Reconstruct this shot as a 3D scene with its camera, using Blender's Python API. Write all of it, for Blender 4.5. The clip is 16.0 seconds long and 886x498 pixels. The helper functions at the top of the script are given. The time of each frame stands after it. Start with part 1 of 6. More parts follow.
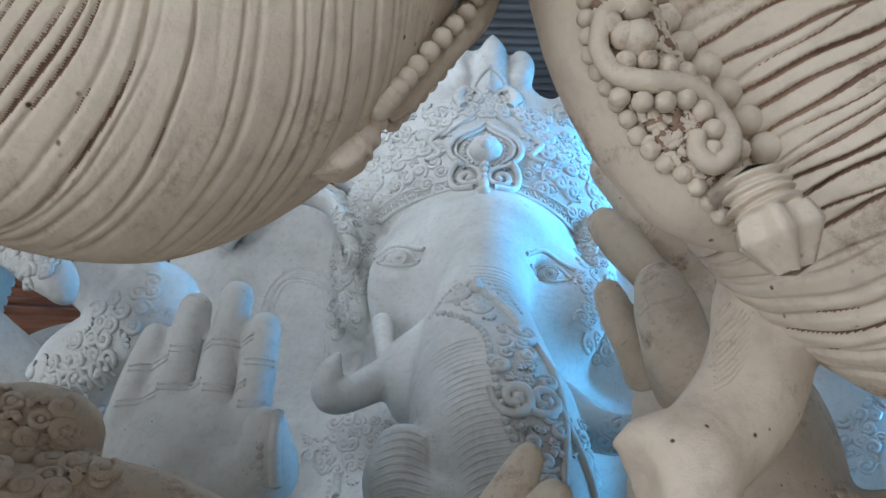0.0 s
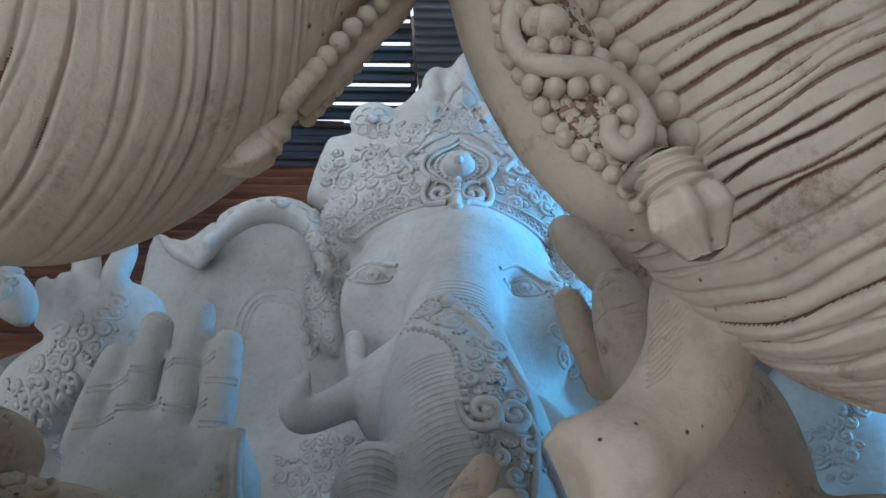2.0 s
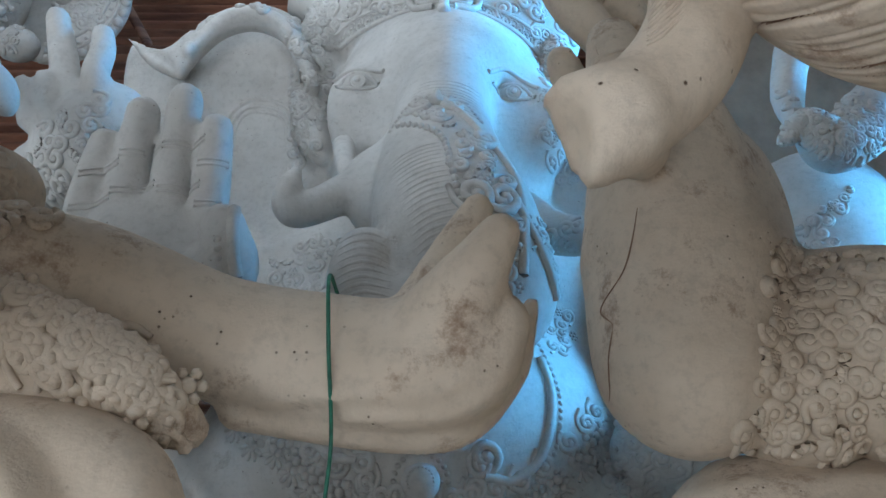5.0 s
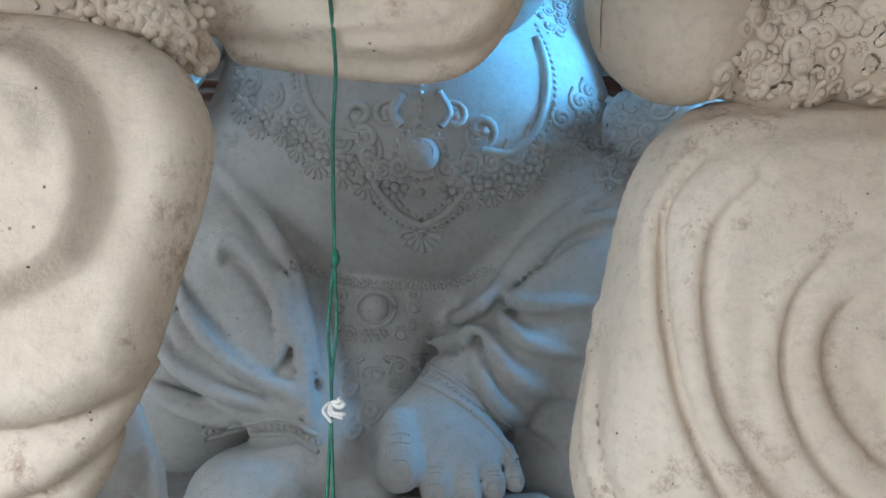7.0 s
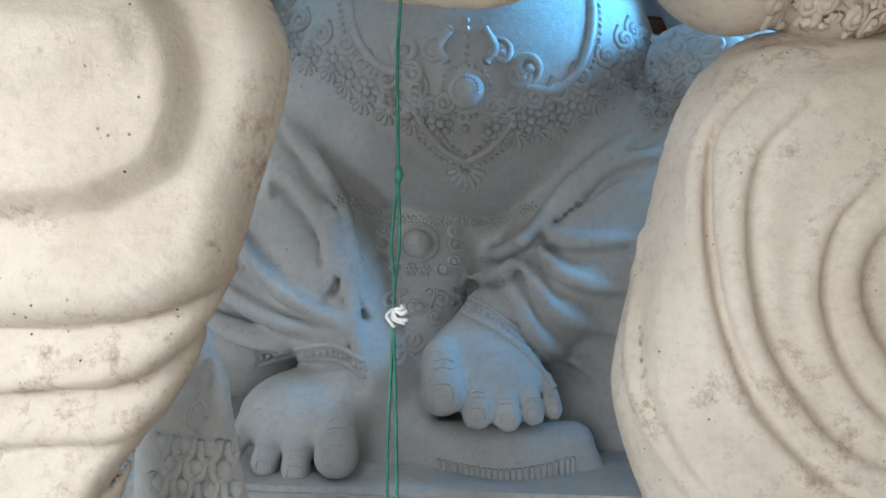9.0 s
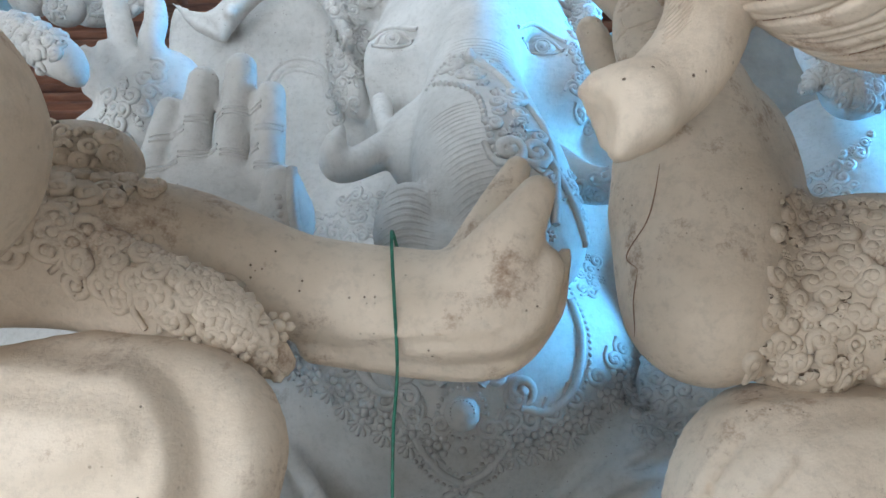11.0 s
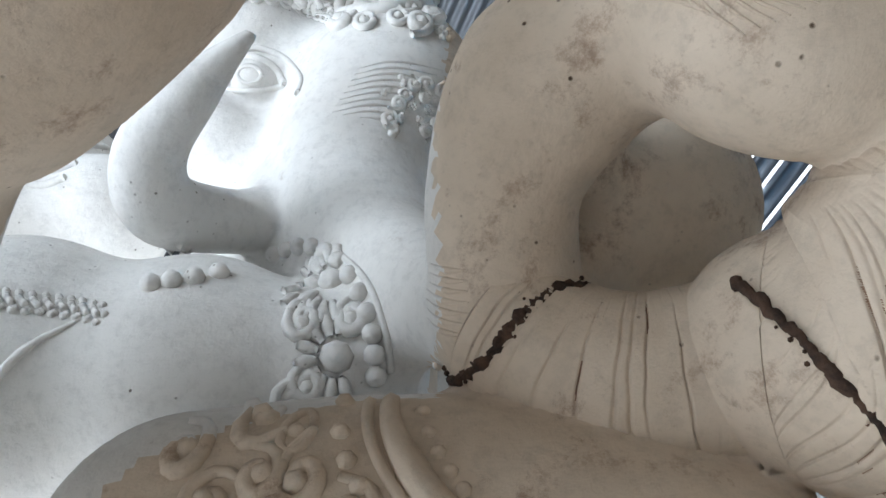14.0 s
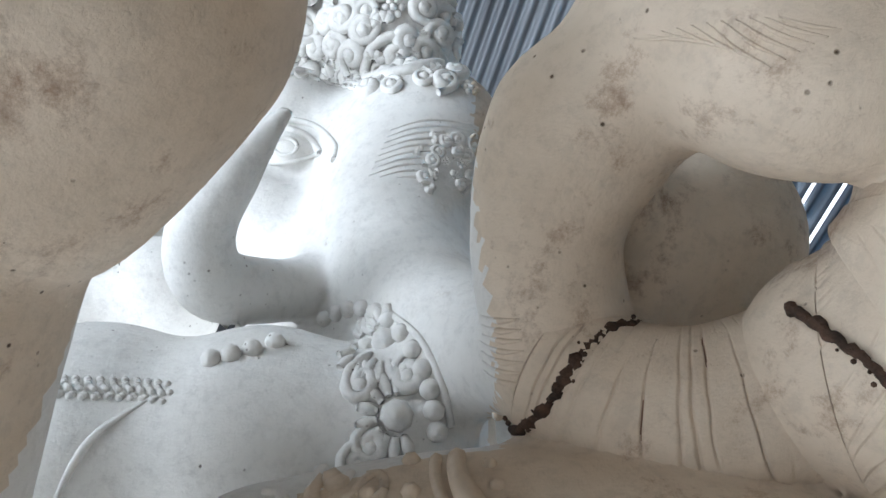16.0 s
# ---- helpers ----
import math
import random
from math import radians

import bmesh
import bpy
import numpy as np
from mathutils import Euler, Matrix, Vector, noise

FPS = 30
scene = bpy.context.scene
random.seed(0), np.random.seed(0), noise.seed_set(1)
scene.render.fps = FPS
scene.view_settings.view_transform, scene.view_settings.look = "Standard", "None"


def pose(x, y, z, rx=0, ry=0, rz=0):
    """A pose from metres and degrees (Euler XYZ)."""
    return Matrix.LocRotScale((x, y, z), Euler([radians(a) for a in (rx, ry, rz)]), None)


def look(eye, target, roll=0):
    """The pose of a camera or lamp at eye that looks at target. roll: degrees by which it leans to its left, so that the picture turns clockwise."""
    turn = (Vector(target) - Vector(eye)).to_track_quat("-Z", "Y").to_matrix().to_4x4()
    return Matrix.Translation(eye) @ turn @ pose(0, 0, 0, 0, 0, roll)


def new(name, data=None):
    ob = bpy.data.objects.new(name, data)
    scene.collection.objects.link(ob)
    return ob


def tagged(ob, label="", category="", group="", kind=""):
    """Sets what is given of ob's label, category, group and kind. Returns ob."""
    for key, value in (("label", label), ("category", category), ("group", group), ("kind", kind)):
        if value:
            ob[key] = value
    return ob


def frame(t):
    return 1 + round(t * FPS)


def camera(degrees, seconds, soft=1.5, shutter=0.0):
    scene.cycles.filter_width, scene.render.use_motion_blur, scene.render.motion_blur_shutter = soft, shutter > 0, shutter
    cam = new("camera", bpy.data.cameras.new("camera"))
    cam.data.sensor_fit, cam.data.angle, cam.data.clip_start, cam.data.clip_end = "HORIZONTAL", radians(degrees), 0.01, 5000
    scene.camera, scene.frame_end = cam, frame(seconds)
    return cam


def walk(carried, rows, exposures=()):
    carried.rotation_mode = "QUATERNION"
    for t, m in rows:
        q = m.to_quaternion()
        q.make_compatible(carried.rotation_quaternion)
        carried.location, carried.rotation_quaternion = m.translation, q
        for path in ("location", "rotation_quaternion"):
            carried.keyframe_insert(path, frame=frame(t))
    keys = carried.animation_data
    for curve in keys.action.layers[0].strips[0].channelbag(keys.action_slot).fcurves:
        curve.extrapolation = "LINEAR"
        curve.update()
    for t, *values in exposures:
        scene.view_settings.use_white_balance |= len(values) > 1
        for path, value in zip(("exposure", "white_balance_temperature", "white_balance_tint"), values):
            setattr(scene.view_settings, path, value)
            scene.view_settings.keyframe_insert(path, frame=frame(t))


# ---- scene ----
cam = camera(60.2, 16.0)
PATH = [
    (0, (0.063, 0.707, 1.595), (-0.04, 2.402, 2.651), 3.9),
    (0.5, (0.086, 0.708, 1.594), (-0.041, 2.404, 2.646), 3.9),
    (1, (0.122, 0.723, 1.595), (0.011, 2.41, 2.664), 3.4),
    (1.5, (0.131, 0.734, 1.593), (0.04, 2.412, 2.678), 2.8),
    (2, (0.131, 0.742, 1.59), (0.059, 2.408, 2.694), 2.3),
    (2.5, (0.136, 0.766, 1.581), (0.071, 2.429, 2.691), 1.9),
    (3, (0.134, 0.815, 1.559), (0.087, 2.483, 2.662), 1.4),
    (3.2, (0.137, 0.837, 1.551), (0.1, 2.514, 2.641), 1.5),
    (5.3, (0.115, 0.826, 1.389), (0.087, 2.71, 2.06), 0.8),
    (5.5, (0.115, 0.824, 1.373), (0.081, 2.729, 1.982), 0.8),
    (6, (0.114, 0.809, 1.337), (0.079, 2.761, 1.772), 0.5),
    (6.5, (0.118, 0.794, 1.293), (0.09, 2.779, 1.533), 0.3),
    (7, (0.12, 0.777, 1.245), (0.102, 2.776, 1.303), 0.1),
    (7.5, (0.132, 0.77, 1.222), (0.088, 2.767, 1.118), 0.2),
    (8, (0.09, 0.733, 1.16), (0.021, 2.724, 0.988), 0.4),
    (8.2, (0.07, 0.721, 1.145), (-0.015, 2.712, 0.967), 0.6),
    (10.3, (0.077, 0.673, 1.311), (-0.024, 2.636, 1.683), 1.3),
    (10.5, (0.077, 0.66, 1.328), (-0.022, 2.607, 1.772), 1.1),
    (11, (0.082, 0.63, 1.361), (-0.014, 2.528, 1.983), 0.6),
    (11.5, (0.09, 0.59, 1.405), (-0.017, 2.422, 2.2), -0.2),
    (11.9, (0.113, 0.601, 1.439), (-0.065, 2.358, 2.379), -1.3),
    (12.2, (0.113, 0.557, 1.44), (-0.184, 2.236, 2.487), -2.0),
    (12.5, (0.071, 0.527, 1.449), (-0.403, 2.115, 2.57), -4.2),
    (12.9, (0.007, 0.538, 1.504), (-0.732, 1.925, 2.741), -7.8),
    (13, (-0.006, 0.517, 1.502), (-0.803, 1.852, 2.759), -7.4),
    (13.5, (-0.084, 0.56, 1.493), (-1.03, 1.443, 3.019), -7.6),
    (14, (-0.092, 0.534, 1.523), (-1.07, 1.071, 3.184), -5.5),
    (14.5, (-0.081, 0.575, 1.535), (-0.974, 1.039, 3.264), -7.4),
    (15, (-0.054, 0.63, 1.542), (-0.906, 1.117, 3.285), -10.1),
    (15.5, (-0.041, 0.645, 1.546), (-0.91, 1.115, 3.285), -9.2),
    (16, (-0.08, 0.515, 1.511), (-0.994, 0.924, 3.243), -6.9),
]
walk(cam, [(t, look(eye, target, roll)) for t, eye, target, roll in PATH],
     exposures=[(0, 0.05, 6100, 10), (0.5, -0.2, 6100, 10), (1, -0.35, 6100, 10), (1.5, -0.42, 6100, 10), (3.2, -0.55, 6100, 10),
                (5.3, 0, 6150, 10), (7, 0.5, 6100, 10), (8.2, 0.65, 6150, 10), (10.3, 0.62, 6200, 10), (11, 0.55, 6200, 10),
                (11.9, 0.42, 6250, 10), (12.5, 0.45, 6250, 10), (13.1, 0.55, 6250, 10), (13.6, 0.15, 6200, 10), (14.5, 0.3, 6100, 10),
                (16, 0.3, 6100, 10)])

# world: pale overcast day outside the shed
world = bpy.data.worlds.new("world")
scene.world = world
world.use_nodes = True
wn = world.node_tree
sky = wn.nodes.new("ShaderNodeTexSky")
sky.sky_type = 'NISHITA'
sky.sun_disc = False
sky.sun_elevation = radians(40)
sky.sun_rotation = radians(200)
wn.links.new(sky.outputs[0], wn.nodes["Background"].inputs[0])
wn.nodes["Background"].inputs[1].default_value = 0.03


def lamp(name, kind, m, energy, color, size=1.0, size_y=None):
    data = bpy.data.lights.new(name, kind)
    data.energy, data.color = energy, color
    if kind == 'AREA':
        data.shape, data.size, data.size_y = 'RECTANGLE', size, size_y or size
    else:
        data.angle = radians(size)
    ob = new(name, data)
    ob.matrix_world = m
    return ob


lamp("sun", 'SUN', look((-3, -7, 6.5), (0, 0, 0)), 4.0, (1.0, 0.98, 0.95), 2)
# the open front of the shed, behind the walker
lamp("front_light", 'AREA', look((-1.9, -1.95, 1.6), (-0.6, 1.2, 2.2)), 56, (0.86, 0.94, 1.0), 2.8, 2.4)
# extra fill lamp, narrowed to brighten only the left statue's face
upper = lamp("front_light", 'AREA', look((0.1, -1.95, 3.0), (-1.0, 0.6, 3.4)), 21, (0.86, 0.94, 1.0), 2.6, 1.5)
upper.data.spread = radians(80)
# key lamp added on the left to brighten the near statues
lamp("side_key_light", 'AREA', look((-3.4, -0.3, 1.9), (-0.6, 1.6, 1.7)), 135, (0.88, 0.95, 1.0), 2.6, 2.8)
# daylight down through the gaps between the roof sheets
lamp("roof_gap_light", 'AREA', look((-0.9, 2.9, 5.6), (0.1, 4.0, 3.6)), 42, (0.78, 0.9, 1.0), 2.0, 1.2)
# cyan light from the far right side; the lamp is added, its source unseen
blue = lamp("blue_side_light", 'AREA', look((3.1, 3.9, 3.7), (0.4, 4.15, 3.1)), 100, (0.12, 0.52, 1.0), 1.2, 3.0)
blue.data.spread = radians(56)


# ---------- materials ----------
def nodes_of(name):
    m = bpy.data.materials.new(name)
    m.use_nodes = True
    nt = m.node_tree
    return m, nt, nt.nodes["Principled BSDF"]


def noise_node(nt, scale, detail=4, rough=0.6, stretch=(1, 1, 1)):
    tc = nt.nodes.new("ShaderNodeTexCoord")
    mp = nt.nodes.new("ShaderNodeMapping")
    mp.inputs["Scale"].default_value = stretch
    nz = nt.nodes.new("ShaderNodeTexNoise")
    nz.inputs["Scale"].default_value, nz.inputs["Detail"].default_value = scale, detail
    nz.inputs["Roughness"].default_value = rough
    nt.links.new(tc.outputs["Object"], mp.inputs[0])
    nt.links.new(mp.outputs[0], nz.inputs["Vector"])
    return nz


def ramp_node(nt, src, stops):
    r = nt.nodes.new("ShaderNodeValToRGB")
    while len(r.color_ramp.elements) < len(stops):
        r.color_ramp.elements.new(0.5)
    for e, (p, c) in zip(r.color_ramp.elements, stops):
        e.position = p
        e.color = (*c, 1) if len(c) == 3 else (c[0], c[0], c[0], 1)
    nt.links.new(src, r.inputs[0])
    return r


def mix_node(nt, fac, a, b):
    mx = nt.nodes.new("ShaderNodeMix")
    mx.data_type = 'RGBA'
    nt.links.new(fac, mx.inputs[0])
    for s, i in ((a, 6), (b, 7)):
        if isinstance(s, tuple):
            mx.inputs[i].default_value = (*s, 1)
        else:
            nt.links.new(s, mx.inputs[i])
    return mx.outputs[2]


def bump_node(nt, bsdf, src, strength, distance):
    b = nt.nodes.new("ShaderNodeBump")
    b.inputs["Strength"].default_value, b.inputs["Distance"].default_value = strength, distance
    nt.links.new(src, b.inputs["Height"])
    nt.links.new(b.outputs[0], bsdf.inputs["Normal"])
    return b


def plaster(name, light, dark, stain, stain_at=0.62, speck=0.5, rough=0.75):
    """Dry cast plaster: cloudy tone, brown stains, small dark chips, fine grain."""
    m, nt, bsdf = nodes_of(name)
    cloud = noise_node(nt, 3.2, 5)
    tone = ramp_node(nt, cloud.outputs[0], [(0.3, dark), (0.66, light)])
    patch = noise_node(nt, 6.5, 10, 0.78)
    pm = ramp_node(nt, patch.outputs[0], [(stain_at, (0.0,)), (stain_at + 0.12, (0.8,))])
    col = mix_node(nt, pm.outputs[0], tone.outputs[0], stain)
    mottle = ramp_node(nt, noise_node(nt, 34, 9, 0.72).outputs[0], [(0.36, (0.74,)), (0.5, (0.97,)), (0.64, (1.0,))])
    mm = nt.nodes.new("ShaderNodeMix")
    mm.data_type, mm.blend_type = 'RGBA', 'MULTIPLY'
    mm.inputs[0].default_value = 0.5
    nt.links.new(col, mm.inputs[6])
    nt.links.new(mottle.outputs[0], mm.inputs[7])
    col = mm.outputs[2]
    vo = nt.nodes.new("ShaderNodeTexVoronoi")
    vo.inputs["Scale"].default_value = 42
    tc = nt.nodes.new("ShaderNodeTexCoord")
    nt.links.new(tc.outputs["Object"], vo.inputs["Vector"])
    spots = ramp_node(nt, vo.outputs["Distance"], [(0.06, (1.0,)), (0.13, (0.0,))])
    where = ramp_node(nt, noise_node(nt, 5.5, 3).outputs[0], [(0.53, (0.0,)), (0.62, (speck,))])
    both = nt.nodes.new("ShaderNodeMath")
    both.operation = 'MULTIPLY'
    nt.links.new(spots.outputs[0], both.inputs[0])
    nt.links.new(where.outputs[0], both.inputs[1])
    col = mix_node(nt, both.outputs[0], col, (0.09, 0.06, 0.04))
    nt.links.new(col, bsdf.inputs["Base Color"])
    bsdf.inputs["Roughness"].default_value = rough
    bsdf.inputs["Specular IOR Level"].default_value = 0.3
    grain = noise_node(nt, 45, 8, 0.7)
    add = nt.nodes.new("ShaderNodeMath")
    add.operation = 'MULTIPLY_ADD'
    nt.links.new(both.outputs[0], add.inputs[0])
    add.inputs[1].default_value = -1.2
    nt.links.new(grain.outputs[0], add.inputs[2])
    bump_node(nt, bsdf, add.outputs[0], 0.55, 0.007)
    return m


def plain(name, a, b, scale, rough=0.7, metal=0.0, bump=0.2, stretch=(1, 1, 1)):
    m, nt, bsdf = nodes_of(name)
    nz = noise_node(nt, scale, 6, 0.65, stretch)
    r = ramp_node(nt, nz.outputs[0], [(0.35, a), (0.65, b)])
    nt.links.new(r.outputs[0], bsdf.inputs["Base Color"])
    bsdf.inputs["Roughness"].default_value, bsdf.inputs["Metallic"].default_value = rough, metal
    if bump:
        bump_node(nt, bsdf, noise_node(nt, scale * 6, 5).outputs[0], bump, 0.01)
    return m


WHITE = plaster("white_plaster", (0.6, 0.585, 0.56), (0.45, 0.435, 0.41), (0.3, 0.255, 0.21), 0.6, 0.8)
CREAM = plaster("cream_plaster", (0.71, 0.605, 0.49), (0.55, 0.45, 0.345), (0.26, 0.155, 0.095), 0.55, 1.0)
PALE = plaster("pale_plaster", (0.78, 0.77, 0.75), (0.66, 0.64, 0.61), (0.36, 0.28, 0.22), 0.62, 0.8)
GAP = plain("dark_joint", (0.02, 0.012, 0.008), (0.1, 0.055, 0.035), 40, 0.95, 0, 0.6)
# brown of the cuts: dirt, plus groove shade put into the colour
DIRT_SHADE = plain("shaded_dirty_cut", (0.16, 0.09, 0.06), (0.34, 0.22, 0.15), 14, 0.9, 0, 0.4)


# ---------- clay modelling ----------
def catmull(pts, n):
    p = np.array(pts, float)
    p = np.vstack([2 * p[0] - p[1], p, 2 * p[-1] - p[-2]])
    t = np.linspace(0, len(pts) - 1 - 1e-6, n)
    i = t.astype(int)
    f = (t - i)[:, None]
    a, b, c, d = p[i], p[i + 1], p[i + 2], p[i + 3]
    return 0.5 * (2 * b + (c - a) * f + (2 * a - 5 * b + 4 * c - d) * f ** 2 + (3 * b - a - 3 * c + d) * f ** 3)


def unit(v):
    v = np.asarray(v, float)
    return v / (np.linalg.norm(v, axis=-1, keepdims=True) + 1e-9)


class Clay:
    """One modelled body: a blended solid on a grid, with fine relief laid on it, made into one mesh."""

    def __init__(self, lo, hi, h):
        self.lo, self.h = np.array(lo, float), h
        self.n = np.ceil((np.array(hi) - self.lo) / h).astype(int) + 1
        self.f = np.full(self.n, 1.0, np.float32)
        self.V, self.F, self.M, self.count = [], [], [], 0

    def window(self, lo, hi):
        a = np.clip(np.floor((np.asarray(lo) - self.lo) / self.h).astype(int), 0, self.n)
        b = np.clip(np.ceil((np.asarray(hi) - self.lo) / self.h).astype(int) + 1, 0, self.n)
        if (b <= a).any():
            return None, None
        ax = [self.lo[k] + self.h * np.arange(a[k], b[k]) for k in range(3)]
        X, Y, Z = np.meshgrid(*ax, indexing="ij")
        return tuple(slice(a[k], b[k]) for k in range(3)), np.stack([X, Y, Z], -1)

    def put(self, win, d, k, cut):
        g = self.f[win]
        if cut:
            d = -d
            hh = np.clip(0.5 - 0.5 * (g - d) / k, 0, 1)
            self.f[win] = g + (d - g) * hh + k * hh * (1 - hh)
        else:
            hh = np.clip(0.5 + 0.5 * (g - d) / k, 0, 1)
            self.f[win] = g + (d - g) * hh - k * hh * (1 - hh)

    def ball(self, c, r, rot=(0, 0, 0), k=0.05, cut=False):
        c, r = np.array(c, float), np.array(r if hasattr(r, "__len__") else (r, r, r), float)
        R = np.array(Euler([radians(a) for a in rot]).to_matrix())
        e = np.abs(R) @ r + k + 3 * self.h
        win, P = self.window(c - e, c + e)
        if win is None:
            return
        q = (P - c) @ R
        k0 = np.linalg.norm(q / r, axis=-1)
        k1 = np.linalg.norm(q / r ** 2, axis=-1) + 1e-6
        self.put(win, k0 * (k0 - 1) / k1, k, cut)

    def tube(self, pts, rad, k=0.04, cut=False, n=None, flat=None):
        """A bent, tapering limb. flat: (axis vector, factor) squeezes it along that axis."""
        n = n or 5 * len(pts)
        p = catmull(pts, n)
        r = np.interp(np.linspace(0, 1, n), np.linspace(0, 1, len(rad)), rad) if hasattr(rad, "__len__") else np.full(n, rad)
        e = r.max() + k + 3 * self.h
        win, P = self.window(p.min(0) - e, p.max(0) + e)
        if win is None:
            return
        d = np.full(P.shape[:3], 9.0)
        for i in range(n - 1):
            a, b = p[i], p[i + 1]
            ab = b - a
            ea = max(r[i], r[i + 1]) + k + 3 * self.h
            w2, _ = self.window(np.minimum(a, b) - ea, np.maximum(a, b) + ea)
            if w2 is None:
                continue
            s = tuple(slice(max(w2[q].start - win[q].start, 0), w2[q].stop - win[q].start) for q in range(3))
            Q = P[s] - a
            t = np.clip((Q @ ab) / (ab @ ab + 1e-9), 0, 1)
            D = Q - t[..., None] * ab
            if flat:
                u = unit(flat[0])
                D = D + (1 / flat[1] - 1) * (D @ u)[..., None] * u
            d[s] = np.minimum(d[s], np.linalg.norm(D, axis=-1) - (r[i] + (r[i + 1] - r[i]) * t))
        self.put(win, d, k, cut)

    def layer(self, edge, y0, bulge, width, back, tilt=(0, 0), relief=(), k=0.012):
        """A padded sheet facing -y: an outline in x and z, rounded to its rim. relief: (outline, height, width) raised on it."""
        e = catmull(list(edge) + [edge[0]], 6 * len(edge))
        win, P = self.window((e[:, 0].min(), y0 - bulge - 0.2, e[:, 1].min()), (e[:, 0].max(), back, e[:, 1].max()))
        if win is None:
            return
        G = P[:, 0][..., (0, 2)]

        def inside(e):
            d, odd = np.full(G.shape[:2], 9.0), np.zeros(G.shape[:2], bool)
            for a, b in zip(e, np.roll(e, -1, 0)):
                ab = b - a
                t = np.clip(((G - a) @ ab) / (ab @ ab + 1e-12), 0, 1)
                d = np.minimum(d, np.linalg.norm(G - a - t[..., None] * ab, axis=-1))
                if a[1] != b[1]:
                    odd ^= ((a[1] > G[..., 1]) != (b[1] > G[..., 1])) & (G[..., 0] < a[0] + (G[..., 1] - a[1]) / (b[1] - a[1]) * ab[0])
            return np.where(odd, d, -d)

        d = inside(e)
        front = y0 - bulge * np.sqrt(1 - (1 - np.clip(d / width, 0, 1)) ** 2)
        front = front + tilt[0] * (G[..., 0] - e[:, 0].mean()) + tilt[1] * (G[..., 1] - e[:, 1].mean())
        for ring, height, w in relief:
            t = np.clip(inside(catmull(list(ring) + [ring[0]], 6 * len(ring))) / w, 0, 1)
            front = front - height * t * t * (3 - 2 * t)
        Y = P[..., 1]
        self.put(win, np.maximum(np.maximum(0.6 * np.clip(Y - y0, 0, 9) - d[:, None, :], 0.8 * (front[:, None, :] - Y)), Y - back), k, False)

    def graft(self, other):
        """Takes over the surface of a body worked on a finer grid."""
        other.surface()
        for v, f in zip(other.V, other.F):
            self.add(v, f)

    def value(self, p):
        q = np.clip((p - self.lo) / self.h, 0, self.n - 1.001)
        i = q.astype(int)
        f = q - i
        out = 0
        for dx in (0, 1):
            for dy in (0, 1):
                for dz in (0, 1):
                    w = (f[..., 0] if dx else 1 - f[..., 0]) * (f[..., 1] if dy else 1 - f[..., 1]) * (f[..., 2] if dz else 1 - f[..., 2])
                    out = out + w * self.f[i[..., 0] + dx, i[..., 1] + dy, i[..., 2] + dz]
        return out

    def cast(self, o, d, reach):
        """Where lines from o along d meet the body; nan where they miss."""
        o, d = np.atleast_2d(o).astype(float), unit(d)
        steps = np.arange(0, reach, self.h * 0.7)
        hit = np.full(len(o), np.nan)
        last = self.value(o)
        for s0, s1 in zip(steps[:-1], steps[1:]):
            now = self.value(o + d * s1)
            m = np.isnan(hit) & (now < 0) & (last >= 0)
            hit[m] = s0 + (s1 - s0) * last[m] / (last[m] - now[m])
            last = now
        return o + d * hit[:, None]

    # relief meshes
    def add(self, v, f, mat=0):
        v = np.asarray(v, float)
        self.V.append(v)
        f = np.asarray(f, int)
        self.F.append(f + self.count)
        self.M.append(np.full(len(f), mat))
        self.count += len(v)

    def sweep(self, pts, rad, nu=None, nv=8, shape=None, mat=0, smooth=True, dirt_shade=None):
        """A tube with its own fine surface. shape(u, a): height added at the length u and angle a."""
        nu = nu or max(4 * len(pts), 8)
        p = catmull(pts, nu) if smooth else np.array(pts, float)
        nu = len(p)
        tn = unit(np.gradient(p, axis=0))
        ref = np.array((0.0, 0.0, 1.0)) if abs(tn[0][2]) < 0.9 else np.array((1.0, 0.0, 0.0))
        a = unit(np.cross(tn[0], ref))
        A = []
        for i in range(nu):
            a = unit(a - (a @ tn[i]) * tn[i])
            A.append(a)
        A = np.array(A)
        B = np.cross(tn, A)
        u = np.linspace(0, 1, nu)
        r = np.interp(u, np.linspace(0, 1, len(rad)), rad) if hasattr(rad, "__len__") else np.full(nu, rad)
        th = np.arange(nv) * 2 * math.pi / nv
        R = r[:, None] * np.ones(nv)
        if shape is not None:
            ring = np.cos(th)[None, :, None] * A[:, None] + np.sin(th)[None, :, None] * B[:, None]
            step = np.linalg.norm(np.gradient(p[:, None] + R[..., None] * ring, axis=0), axis=-1) / (np.linalg.norm(np.gradient(p, axis=0), axis=-1)[:, None] + 1e-9)
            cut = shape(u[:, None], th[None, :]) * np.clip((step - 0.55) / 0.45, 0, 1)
            R = R + cut
        v = p[:, None] + R[..., None] * (np.cos(th)[None, :, None] * A[:, None] + np.sin(th)[None, :, None] * B[:, None])
        v = v.reshape(-1, 3)
        i, j = np.meshgrid(np.arange(nu - 1), np.arange(nv), indexing="ij")
        j2 = (j + 1) % nv
        f = np.stack([i * nv + j, (i + 1) * nv + j, (i + 1) * nv + j2, i * nv + j2], -1).reshape(-1, 4)
        v = np.vstack([v, p[0] - tn[0] * r[0] * 0.5, p[-1] + tn[-1] * r[-1] * 0.5])
        k = np.arange(nv)
        c0 = np.stack([np.full(nv, nu * nv), (k + 1) % nv, k, k], -1)
        c1 = np.stack([np.full(nv, nu * nv + 1), (nu - 1) * nv + k, (nu - 1) * nv + (k + 1) % nv, (nu - 1) * nv + (k + 1) % nv], -1)
